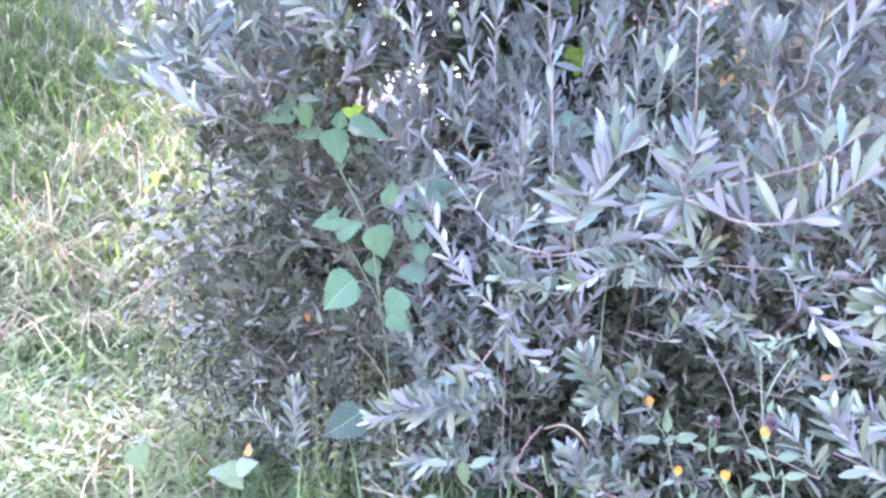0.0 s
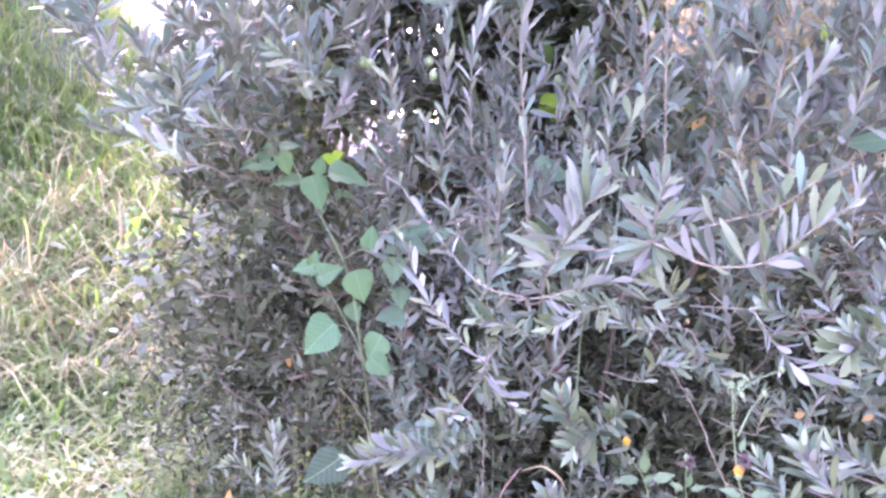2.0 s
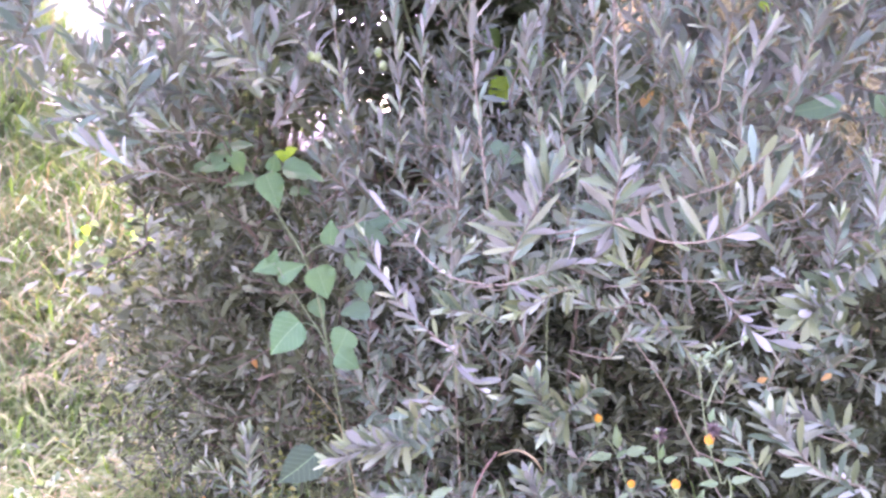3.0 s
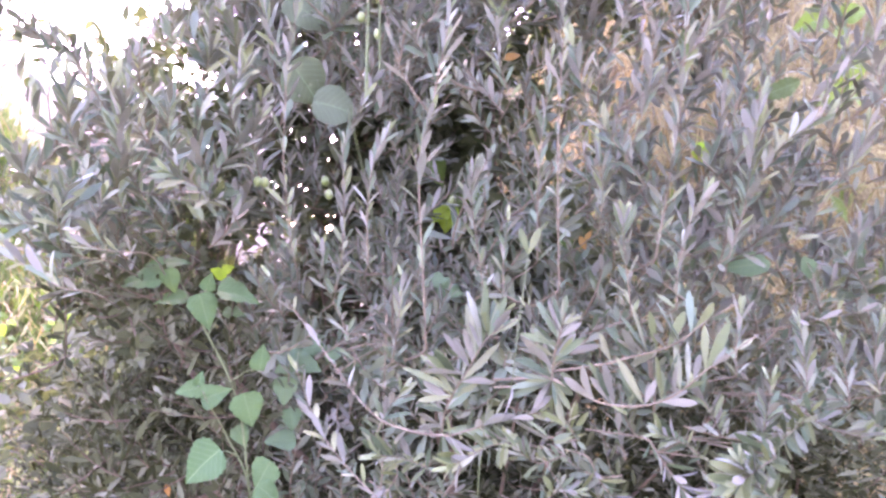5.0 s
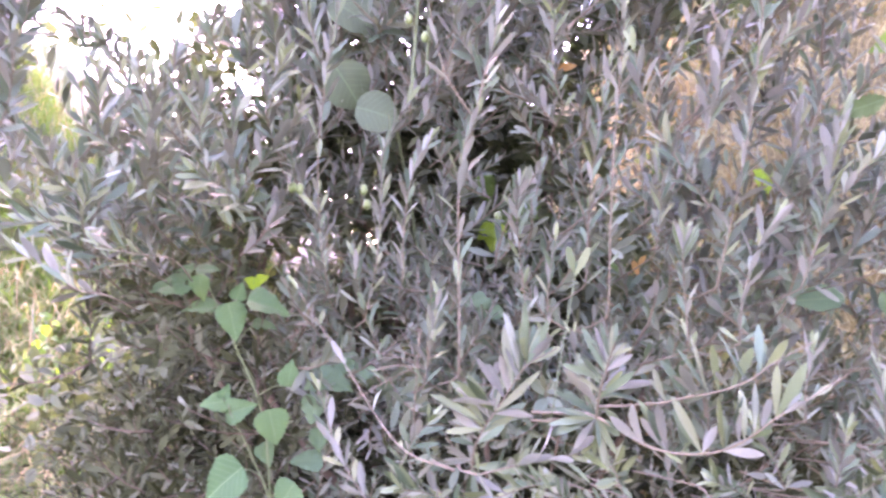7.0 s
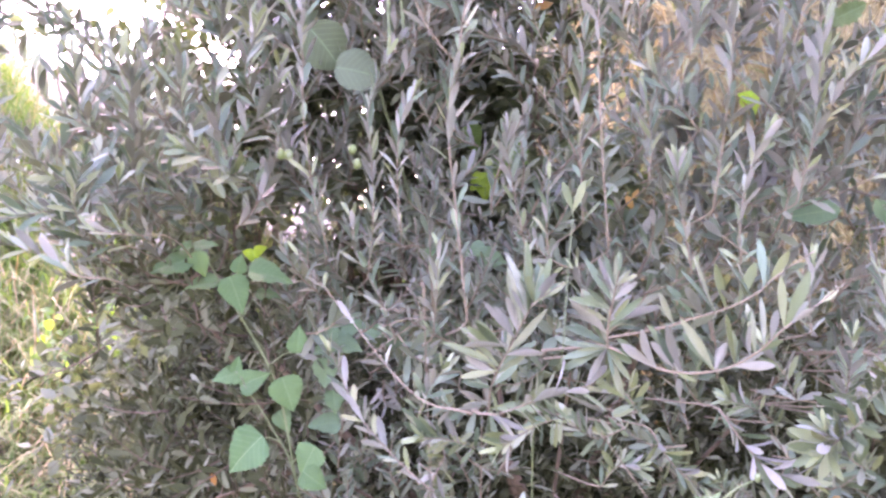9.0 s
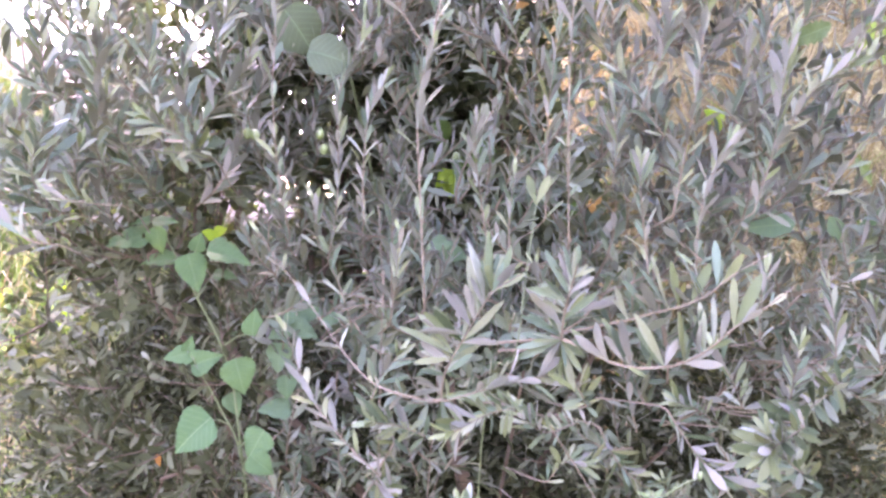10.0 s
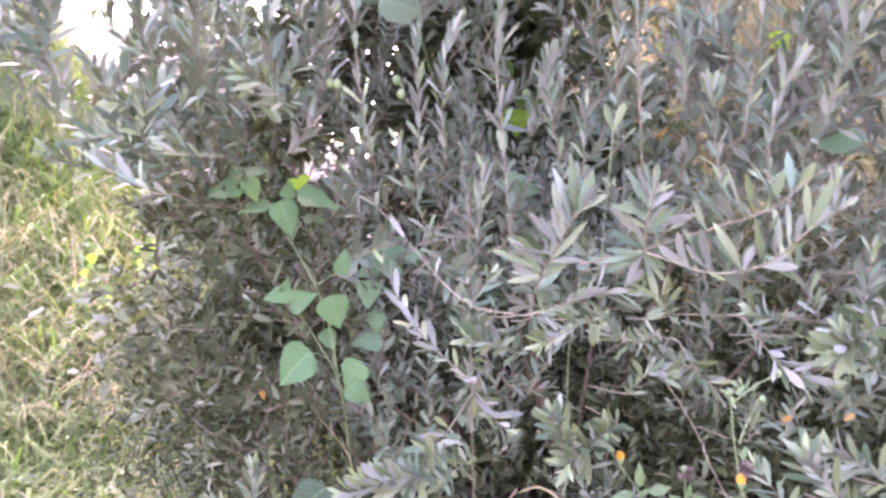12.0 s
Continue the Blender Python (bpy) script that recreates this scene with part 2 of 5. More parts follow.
def tube(points, radii, sides=6):
    """A tapering tube through the points, closed at both ends."""
    verts, faces = [], []
    n = len(points)
    for k, (p, r) in enumerate(zip(points, radii)):
        ahead = (points[min(k + 1, n - 1)] - points[max(k - 1, 0)]).normalized()
        side = ahead.cross(Vector((0.31, 0.9, 0.2))).normalized()
        up = ahead.cross(side)
        for s in range(sides):
            a = 2 * math.pi * s / sides
            verts.append(tuple(p + (side * math.cos(a) + up * math.sin(a)) * r))
    for k in range(n - 1):
        for s in range(sides):
            t = (s + 1) % sides
            faces.append((k * sides + s, k * sides + t, (k + 1) * sides + t, (k + 1) * sides + s))
    faces.append(tuple(range(sides))[::-1])
    faces.append(tuple((n - 1) * sides + s for s in range(sides)))
    return verts, faces


def bend(a, b, c, steps=9):
    """Points on a smooth curve from a past b to c."""
    a, b, c = Vector(a), Vector(b), Vector(c)
    control = b * 2 - (a + c) / 2
    return [a * (1 - t) ** 2 + control * 2 * t * (1 - t) + c * t * t for t in (k / (steps - 1) for k in range(steps))]


class Heap:
    """Many leaves or tubes gathered into one mesh."""

    def __init__(self):
        self.verts, self.faces, self.slots, self.count = [], [], [], 0

    def add(self, verts, faces):
        base = self.count
        self.verts.append(np.asarray(verts, float))
        self.faces += [tuple(i + base for i in f) for f in faces]
        self.count += len(verts)

    def leaf(self, form, place, turn, length, wide=1.0, skins=False):
        v = form[0] * np.array((length, length * wide, length))
        turn = np.array(turn)
        self.add(v @ turn.T + np.array(place), form[1])
        if skins:
            self.slots += [0] * len(form[1]) + [1] * len(form[1])
            self.add((v - np.array((0, 0, .0007))) @ turn.T + np.array(place), [f[::-1] for f in form[1]])

    def mesh(self, name, mats, smooth=True):
        return mesh_of(name, np.concatenate(self.verts), self.faces, mats, smooth, self.slots or None)


def double_leaf(name, form, top, under, thick=0.006):
    """A leaf with an upper and a lower skin of their own colours, one unit long."""
    v, f = form
    n = len(v)
    low = v - np.array((0, 0, thick))
    faces = list(f) + [tuple(i + n for i in q[::-1]) for q in f]
    return mesh_of(name, np.concatenate([v, low]), faces, [top, under], True, [0] * len(f) + [1] * len(f))


OLIVE_FORMS = [blade_form(OLIVE_FINE, fold, curl) for fold, curl in ((.1, .05), (.3, .12), (.2, -.08), (.15, .2))]
COARSE_FORMS = [blade_form(OLIVE_COARSE, fold, curl) for fold, curl in ((.1, .06), (.35, .15), (.2, -.06))]
LEAF_MESHES = [double_leaf("leaf", f, OLIVE_TOP, OLIVE_UNDER) for f in OLIVE_FORMS]
YOUNG_MESHES = [double_leaf("leaf", f, OLIVE_YOUNG, OLIVE_YOUNG) for f in OLIVE_FORMS]


def leaf_places(points, pairs, length, r, start=0.1, open_base=68, open_tip=30, tip_scale=0.55, spread=12, lift=0.25):
    """Where the opposite leaves of a shoot sit: place, rotation and length of each."""
    n = len(points)
    turn = r.uniform(0, math.pi)
    for k in range(pairs):
        f = start + (1 - start) * k / max(pairs - 1, 1)
        s = min(f, 0.999) * (n - 1)
        i = int(s)
        place = points[i].lerp(points[i + 1], s - i)
        ahead = (points[i + 1] - points[i]).normalized()
        side = ahead.cross(Vector((0.2, 0.1, 1.0))).normalized()
        up = side.cross(ahead)
        angle = open_base + (open_tip - open_base) * f
        for half in (0, math.pi):
            if r.random() < 0.06:
                continue
            a = turn + half + r.uniform(-.35, .35)
            out = side * math.cos(a) + up * math.sin(a)
            o = radians(angle + r.uniform(-spread, spread))
            way = ahead * math.cos(o) + out * math.sin(o)
            way.z += lift * r.uniform(.4, 1)
            normal = (ahead * math.sin(o) - out * math.cos(o)) + Vector((r.uniform(-.5, .5), r.uniform(-.7, .3), r.uniform(-.2, .8)))
            grow = math.sin(math.pi * min(1, 0.35 + 0.5 * f)) if f < 0.6 else 1 - (1 - tip_scale) * (f - 0.6) / 0.4
            yield place, frame_of(way, normal), length * grow * r.uniform(.8, 1.15)
        turn += math.pi / 2 + r.uniform(-.3, .3)


# ---- ground ----
def ground_height(x, y):
    bump = 0.05 * noise.noise((x * 0.8, y * 0.8, 0)) + 0.02 * noise.noise((x * 3, y * 3, 4))
    side = min(max((x - .45 - .05 * (y - 3)) / 1.8, 0), 1)
    rise = min(max((y - 2.9) / 2.0, 0), 1)
    left, ahead = min(max((-x - 2.7) / 2.6, 0), 1), min(max((y - 4.0) / 5.0, 0), 1)
    return bump + 2.5 * left * left * (3 - 2 * left) * ahead * ahead * (3 - 2 * ahead) + 4.2 * side * side * (3 - 2 * side) * rise * rise * (3 - 2 * rise) + 2.1 * min(max((y - 3.6) / 5.6, 0), 1) * min(max((-x - .2) / 1.6, 0), 1)


def build_ground():
    steps = [math.copysign(abs(s) ** 3.2 * 600 + abs(s) * 9, s) for s in np.linspace(-1, 1, 161)]
    verts = [(x, y + 3, ground_height(x, y + 3)) for y in steps for x in steps]
    n = len(steps)
    faces = [(j * n + i, j * n + i + 1, (j + 1) * n + i + 1, (j + 1) * n + i) for j in range(n - 1) for i in range(n - 1)]
    slots = [1 if sum(verts[k][2] for k in f) / 4 > .35 and verts[f[0]][0] > .5 and verts[f[0]][1] < 30 else 0 for f in faces]
    ob = new("ground", mesh_of("ground", verts, faces, [SOIL, EARTH], True, slots))
    tagged(ob, "brown soil rising to a pale dry earth bank", "ground", kind="structure")


build_ground()


# ---- olive tree ----
olive = thing("olive_tree", "bushy olive tree with narrow silvery grey-green leaves", "olive tree", (0.55, 2.3, 0))


def hang(name, data, parent, label="", kind=""):
    """A part given in world coordinates under a thing that has been moved."""
    ob = part(name, data, parent, label, kind)
    base = parent.location.copy()
    up = parent.parent
    while up:
        base += up.location
        up = up.parent
    ob.location = -base
    return ob


def flowing(knots, per=5):
    """Points on a smooth line through the knots."""
    k = [Vector(p) for p in knots]
    k = [k[0] * 2 - k[1]] + k + [k[-1] * 2 - k[-2]]
    line = []
    for i in range(1, len(k) - 2):
        for j in range(per):
            t = j / per
            line.append(.5 * (k[i] * 2 + (k[i + 1] - k[i - 1]) * t + (k[i - 1] * 2 - k[i] * 5 + k[i + 1] * 4 - k[i + 2]) * t * t
                              + (k[i] * 3 - k[i - 1] - k[i + 1] * 3 + k[i + 2]) * t ** 3))
    return line + [k[-2]]


def along(line, f):
    s = min(max(f, 0), .9999) * (len(line) - 1)
    i = int(s)
    return line[i].lerp(line[i + 1], s - i), (line[i + 1] - line[i]).normalized()


def twig(line, thick, r):
    """The stem of a shoot, running on into the depth of the crown."""
    way = (line[1] - line[0]).normalized()
    inner = [line[0] - way * .01 + Vector((r.uniform(-.02, .02), .26, -.05)), line[0] - way * .008 + Vector((0, .1, -.02)), line[0] - way * .005 + Vector((0, .025, -.004))]
    full = inner + line
    n = len(full)
    return hang("branch", mesh_of("branch", *tube(full, [thick * .58 * (1 - .6 * k / (n - 1)) * (1.15 if k % 3 == 0 else .93) for k in range(n)]), [TWIG]), olive)


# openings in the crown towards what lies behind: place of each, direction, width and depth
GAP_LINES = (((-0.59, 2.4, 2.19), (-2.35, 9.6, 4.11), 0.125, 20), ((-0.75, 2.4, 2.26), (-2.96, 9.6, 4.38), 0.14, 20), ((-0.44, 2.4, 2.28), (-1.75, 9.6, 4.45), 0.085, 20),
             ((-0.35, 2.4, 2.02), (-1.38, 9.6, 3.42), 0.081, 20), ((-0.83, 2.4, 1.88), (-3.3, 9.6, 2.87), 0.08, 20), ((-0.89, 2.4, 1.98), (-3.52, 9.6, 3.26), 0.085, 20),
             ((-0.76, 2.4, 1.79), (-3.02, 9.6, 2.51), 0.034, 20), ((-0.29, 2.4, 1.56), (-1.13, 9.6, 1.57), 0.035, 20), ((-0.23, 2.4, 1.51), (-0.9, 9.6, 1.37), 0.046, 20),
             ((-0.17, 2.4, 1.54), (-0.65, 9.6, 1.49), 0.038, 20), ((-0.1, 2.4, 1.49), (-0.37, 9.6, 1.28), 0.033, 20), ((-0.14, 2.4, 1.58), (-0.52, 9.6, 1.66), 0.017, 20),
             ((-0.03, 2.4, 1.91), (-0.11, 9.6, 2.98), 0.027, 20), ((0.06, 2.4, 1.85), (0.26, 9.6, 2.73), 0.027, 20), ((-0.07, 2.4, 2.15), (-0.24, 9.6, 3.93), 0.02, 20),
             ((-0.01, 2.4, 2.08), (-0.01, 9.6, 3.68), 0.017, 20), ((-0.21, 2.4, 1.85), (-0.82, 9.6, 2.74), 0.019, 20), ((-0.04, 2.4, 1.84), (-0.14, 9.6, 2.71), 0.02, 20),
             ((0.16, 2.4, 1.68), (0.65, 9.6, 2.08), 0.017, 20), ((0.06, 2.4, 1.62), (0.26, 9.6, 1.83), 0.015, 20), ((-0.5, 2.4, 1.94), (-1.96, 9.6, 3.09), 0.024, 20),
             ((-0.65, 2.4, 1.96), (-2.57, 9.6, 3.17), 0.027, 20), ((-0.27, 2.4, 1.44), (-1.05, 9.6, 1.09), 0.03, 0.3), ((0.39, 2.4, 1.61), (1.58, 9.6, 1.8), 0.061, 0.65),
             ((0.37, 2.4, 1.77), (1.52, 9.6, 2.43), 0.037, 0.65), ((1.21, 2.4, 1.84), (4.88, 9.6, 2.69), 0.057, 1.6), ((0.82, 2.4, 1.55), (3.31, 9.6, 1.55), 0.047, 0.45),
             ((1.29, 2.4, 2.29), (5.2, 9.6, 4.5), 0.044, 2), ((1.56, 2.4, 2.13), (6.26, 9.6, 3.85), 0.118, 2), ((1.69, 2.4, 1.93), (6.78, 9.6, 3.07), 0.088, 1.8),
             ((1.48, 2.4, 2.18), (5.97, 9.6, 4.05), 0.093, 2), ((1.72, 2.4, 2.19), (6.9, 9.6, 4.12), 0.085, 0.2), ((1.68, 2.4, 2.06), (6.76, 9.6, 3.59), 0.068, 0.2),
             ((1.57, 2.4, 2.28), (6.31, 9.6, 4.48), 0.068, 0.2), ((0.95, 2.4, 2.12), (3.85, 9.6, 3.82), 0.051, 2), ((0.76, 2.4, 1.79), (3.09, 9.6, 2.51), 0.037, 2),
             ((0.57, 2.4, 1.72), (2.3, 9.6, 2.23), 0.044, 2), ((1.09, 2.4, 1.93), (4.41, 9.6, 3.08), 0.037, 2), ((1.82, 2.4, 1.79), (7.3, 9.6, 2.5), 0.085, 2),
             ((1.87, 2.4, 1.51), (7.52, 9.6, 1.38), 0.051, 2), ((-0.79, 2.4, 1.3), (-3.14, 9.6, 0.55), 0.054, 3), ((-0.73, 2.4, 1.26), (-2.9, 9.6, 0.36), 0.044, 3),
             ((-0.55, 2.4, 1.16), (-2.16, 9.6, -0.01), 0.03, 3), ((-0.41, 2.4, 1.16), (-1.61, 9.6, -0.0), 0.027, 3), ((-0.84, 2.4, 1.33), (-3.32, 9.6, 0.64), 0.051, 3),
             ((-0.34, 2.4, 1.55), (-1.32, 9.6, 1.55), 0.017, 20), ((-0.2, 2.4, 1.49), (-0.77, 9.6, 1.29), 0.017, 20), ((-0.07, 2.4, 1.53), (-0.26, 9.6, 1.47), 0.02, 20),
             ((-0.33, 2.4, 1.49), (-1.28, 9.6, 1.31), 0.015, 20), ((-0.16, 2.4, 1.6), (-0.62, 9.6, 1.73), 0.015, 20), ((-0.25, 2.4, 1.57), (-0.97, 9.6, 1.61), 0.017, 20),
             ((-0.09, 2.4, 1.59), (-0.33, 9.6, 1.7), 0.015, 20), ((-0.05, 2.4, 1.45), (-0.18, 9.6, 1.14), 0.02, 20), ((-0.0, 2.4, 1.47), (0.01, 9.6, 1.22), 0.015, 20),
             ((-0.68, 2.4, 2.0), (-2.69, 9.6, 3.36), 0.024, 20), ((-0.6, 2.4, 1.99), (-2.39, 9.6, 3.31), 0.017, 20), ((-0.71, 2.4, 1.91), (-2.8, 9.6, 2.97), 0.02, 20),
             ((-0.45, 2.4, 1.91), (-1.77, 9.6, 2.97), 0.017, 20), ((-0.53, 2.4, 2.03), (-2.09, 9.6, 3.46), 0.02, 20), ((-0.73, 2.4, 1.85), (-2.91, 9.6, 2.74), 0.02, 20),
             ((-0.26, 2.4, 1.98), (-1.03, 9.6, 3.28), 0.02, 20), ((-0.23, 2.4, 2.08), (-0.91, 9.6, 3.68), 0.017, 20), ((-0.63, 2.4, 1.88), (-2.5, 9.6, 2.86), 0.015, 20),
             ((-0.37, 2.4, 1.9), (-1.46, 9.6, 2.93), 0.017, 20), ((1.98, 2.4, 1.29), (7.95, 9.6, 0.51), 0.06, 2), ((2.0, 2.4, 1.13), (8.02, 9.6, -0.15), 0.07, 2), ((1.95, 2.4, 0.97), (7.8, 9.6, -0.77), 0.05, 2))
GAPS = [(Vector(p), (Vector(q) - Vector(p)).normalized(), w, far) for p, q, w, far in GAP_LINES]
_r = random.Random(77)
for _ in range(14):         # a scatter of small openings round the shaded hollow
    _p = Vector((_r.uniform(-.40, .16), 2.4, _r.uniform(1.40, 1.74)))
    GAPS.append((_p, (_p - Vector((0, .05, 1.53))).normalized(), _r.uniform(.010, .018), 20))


# shaded hollows in the crown
POCKETS = [(Vector(p), w) for p, w in (
    ((-0.24, 2.1, 1.64), 0.17), ((-0.29, 1.75, 1.45), 0.16), ((-0.18, 1.75, 1.42), 0.16), ((-0.36, 1.75, 1.47), 0.12),
    ((-0.23, 1.75, 1.19), 0.17), ((-0.12, 1.75, 1.09), 0.15), ((-0.14, 1.75, 1.28), 0.13), ((0.0, 1.9, 1.71), 0.15),
    ((-0.02, 2.3, 1.82), 0.2), ((0.12, 2.0, 1.51), 0.16), ((-0.06, 1.8, 1.89), 0.16), ((0.26, 1.75, 1.39), 0.12),
    ((0.41, 2.0, 1.67), 0.15), ((0.33, 2.0, 1.88), 0.16), ((0.6, 1.9, 1.81), 0.12), ((0.44, 1.9, 1.49), 0.12),
    ((0.09, 1.75, 1.92), 0.12), ((0.17, 1.6, 0.96), 0.17), ((0.39, 1.55, 1.12), 0.16), ((0.4, 1.7, 1.01), 0.2),
    ((0.56, 1.6, 0.84), 0.2), ((0.24, 1.6, 0.75), 0.16), ((0.71, 1.6, 0.92), 0.18), ((0.82, 1.6, 0.92), 0.16),
    ((0.67, 1.55, 0.74), 0.18), ((0.89, 1.55, 0.94), 0.15), ((0.46, 1.65, 0.74), 0.2), ((-0.27, 2.0, 0.75), 0.14),
    ((0.85, 1.6, 1.19), 0.12), ((-0.18, 1.75, 1.28), 0.16), ((-0.23, 1.75, 1.44), 0.13), ((-0.18, 1.75, 1.06), 0.14))]


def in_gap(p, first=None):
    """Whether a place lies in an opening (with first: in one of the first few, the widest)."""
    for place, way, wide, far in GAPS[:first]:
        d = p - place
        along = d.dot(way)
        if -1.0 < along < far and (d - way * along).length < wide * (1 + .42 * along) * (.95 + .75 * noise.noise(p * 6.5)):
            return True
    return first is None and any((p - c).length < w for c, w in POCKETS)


def put_leaf(stem, base, way, normal, size, wide, fresh, r):
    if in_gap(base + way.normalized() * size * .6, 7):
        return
    ob = new("leaf", r.choice(YOUNG_MESHES if fresh else LEAF_MESHES))
    ob.parent = stem
    ob.matrix_basis = Matrix.LocRotScale(base, frame_of(way, normal).to_quaternion(), (size, size * wide, size))


def shoot(knots, step, length, opening=(55, 25), lift=.25, thick=.0026, bare=0.0):
    """A leafy olive shoot: opposite pairs, each turned against the last, the leaves closing towards its tip."""
    r = random.Random(int(abs(knots[0][0]) * 9973) + int(knots[-1][2] * 7919))
    line = flowing(knots)
    stem = twig(line, thick, r)
    total = sum((q - p).length for p, q in zip(line, line[1:]))
    tufted = line[-1].z < 1.35
    count = max(2, round(total * (1 - bare) / step * (1.75 if tufted else 1.45)))
    turn = r.uniform(-.5, .5)
    for k in range(count + 1):
        f = bare + (1 - bare) * k / count
        place, ahead = along(line, f)
        side = ahead.cross(Vector((0, 1, .15))).normalized()
        up = side.cross(ahead)
        angle = opening[0] + (opening[1] - opening[0]) * f
        grow = .72 + .5 * f if f < .5 else 1.0 if f < .8 else 1.0 - 1.6 * (f - .8)
        for half in (0, math.pi, math.pi / 2, -math.pi / 2)[:4 if tufted else 2]:
            if r.random() < (.07 if half in (0, math.pi) else .5) and k < count:
                continue
            a = turn + half + r.uniform(-.3, .3)
            out = side * math.cos(a) + up * math.sin(a)
            o = radians(angle + r.uniform(-10, 10))
            way = ahead * math.cos(o) + out * math.sin(o)
            way.z += lift * r.uniform(.3, 1)
            normal = ahead * math.sin(o) - out * math.cos(o) + Vector((r.uniform(-.5, .5), r.uniform(-1.5, .1) * r.choice((1, 1, -1)), r.uniform(-.1, .7)))
            put_leaf(stem, place, way, normal, length * grow * r.uniform(.72, 1.1), r.uniform(.8, 1.15), f > .97, r)
        turn += math.pi / 2 + r.uniform(-.35, .35)
    return stem


def sprig(knots, tips, thick=.003, crowd=2, broad=.85):
    """A twig whose leaves reach from a share of its length to their tips."""
    r = random.Random(int(abs(knots[0][0]) * 9973))
    line = flowing(knots)
    stem = twig(line, thick, r)
    for f, x, y, z in tips:
        base, ahead = along(line, f)
        way = Vector((x, y, z)) - base
        facing = r.choice((1, 1, -1))
        normal = ahead * .3 + Vector((r.uniform(-.6, .6), r.uniform(-1.2, -.3) * facing, r.uniform(-.1, .5)))
        put_leaf(stem, base, way, normal, way.length, min(1.3, .066 / way.length) * broad * r.uniform(.86, 1.16), False, r)
        for _ in range(crowd):
            aside = way + Vector((r.gauss(0, .28), r.uniform(-.1, .6), abs(r.gauss(.1, .22)))) * way.length
            put_leaf(stem, base, aside, normal, way.length * r.uniform(.65, .95), broad * r.uniform(.86, 1.1), False, r)
    return stem


def build_trunk():
    lines = (((.6, 2.75, -.1), (.55, 2.6, .4), (.42, 2.4, .8), .05), ((.57, 2.65, .3), (.75, 2.55, .8), (.9, 2.35, 1.3), .02),
             ((.58, 2.7, .2), (.1, 2.6, .7), (-.3, 2.5, 1.2), .022), ((.44, 2.43, .7), (.41, 2.42, 1.0), (.38, 2.4, 1.28), .011),
             ((.57, 2.62, .4), (.55, 2.35, .75), (.5, 1.95, 1.15), .008), ((-0.152, 2.22, 0.891), (-0.26, 2.18, 0.874), (-0.371, 2.16, 0.846), .010),
             ((.58, 2.7, .25), (.9, 2.5, .6), (1.1, 2.0, 1.15), .010), ((.44, 2.43, .7), (.32, 2.1, 1.05), (.26, 1.6, 1.25), .007),
             ((-.22, 2.47, .84), (-.34, 2.40, 1.14), (-.44, 2.35, 1.32), .012), ((.3, 2.5, .4), (.1, 2.48, .64), (-0.152, 2.22, 0.891), .008))
    for k, (a, b, c, r) in enumerate(lines):
        hang("trunk" if k == 0 else "limb", mesh_of("limb", *tube(bend(a, b, c), [r * (1 - .6 * i / 8) for i in range(9)], 8), [BARK]), olive)


build_trunk()

# the silvery rosette on its stiff twig
sprig(((0.184, 1.2, 1.26), (0.185, 1.18, 1.299), (0.195, 1.16, 1.332), (0.209, 1.14, 1.365), (0.22, 1.11, 1.399), (0.232, 1.09, 1.424), (0.263, 1.07, 1.448)),
      ((0.02, 0.192, 1.168, 1.215), (0.04, 0.143, 1.18, 1.304), (0.17, 0.151, 1.179, 1.31), (0.22, 0.148, 1.187, 1.333), (0.33, 0.121, 1.138, 1.376), (0.27, 0.147, 1.16, 1.35), (0.38, 0.154, 1.161, 1.383), (0.43, 0.156, 1.119, 1.403), (0.48, 0.14, 1.128, 1.374), (0.42, 0.254, 1.149, 1.351), (0.35, 0.251, 1.171, 1.362), (0.58, 0.199, 1.104, 1.436), (0.63, 0.201, 1.108, 1.467), (0.69, 0.21, 1.113, 1.442), (0.73, 0.223, 1.073, 1.501), (0.82, 0.24, 1.077, 1.459), (0.84, 0.254, 1.088, 1.48), (0.84, 0.278, 1.102, 1.449), (0.76, 0.256, 1.077, 1.467), (0.43, 0.259, 1.14, 1.409), (0.27, 0.237, 1.174, 1.345), (0.18, 0.221, 1.149, 1.334), (0.03, 0.257, 1.182, 1.264), (0.07, 0.143, 1.191, 1.275), (0.54, 0.175, 1.146, 1.424), (0.3, 0.139, 1.141, 1.326), (0.82, 0.219, 1.084, 1.471)), thick=0.0026, crowd=2, broad=0.72)
# the upright cluster at the root of the bowed branch
sprig(((0.309, 1.05, 1.368), (0.306, 1.03, 1.403), (0.306, 1.01, 1.432), (0.311, 1.0, 1.465)),
      ((0.17, 0.255, 1.011, 1.433), (0.05, 0.258, 1.032, 1.402), (0.02, 0.276, 1.048, 1.392), (0.43, 0.279, 1.037, 1.441), (0.52, 0.254, 0.997, 1.438), (0.62, 0.274, 1.005, 1.481), (0.71, 0.288, 1.015, 1.48), (0.79, 0.288, 0.977, 1.487), (0.83, 0.327, 0.99, 1.462), (0.64, 0.336, 1.011, 1.451), (0.35, 0.371, 1.042, 1.419), (0.26, 0.343, 1.012, 1.432), (0.94, 0.312, 0.994, 1.488), (0.0, 0.331, 1.056, 1.298), (0.0, 0.325, 1.021, 1.33), (0.0, 0.278, 1.035, 1.333), (0.0, 0.252, 1.049, 1.36), (0.0, 0.252, 1.063, 1.342), (0.25, 0.329, 1.013, 1.406), (0.33, 0.278, 1.022, 1.419)), thick=0.003, crowd=2, broad=0.72)
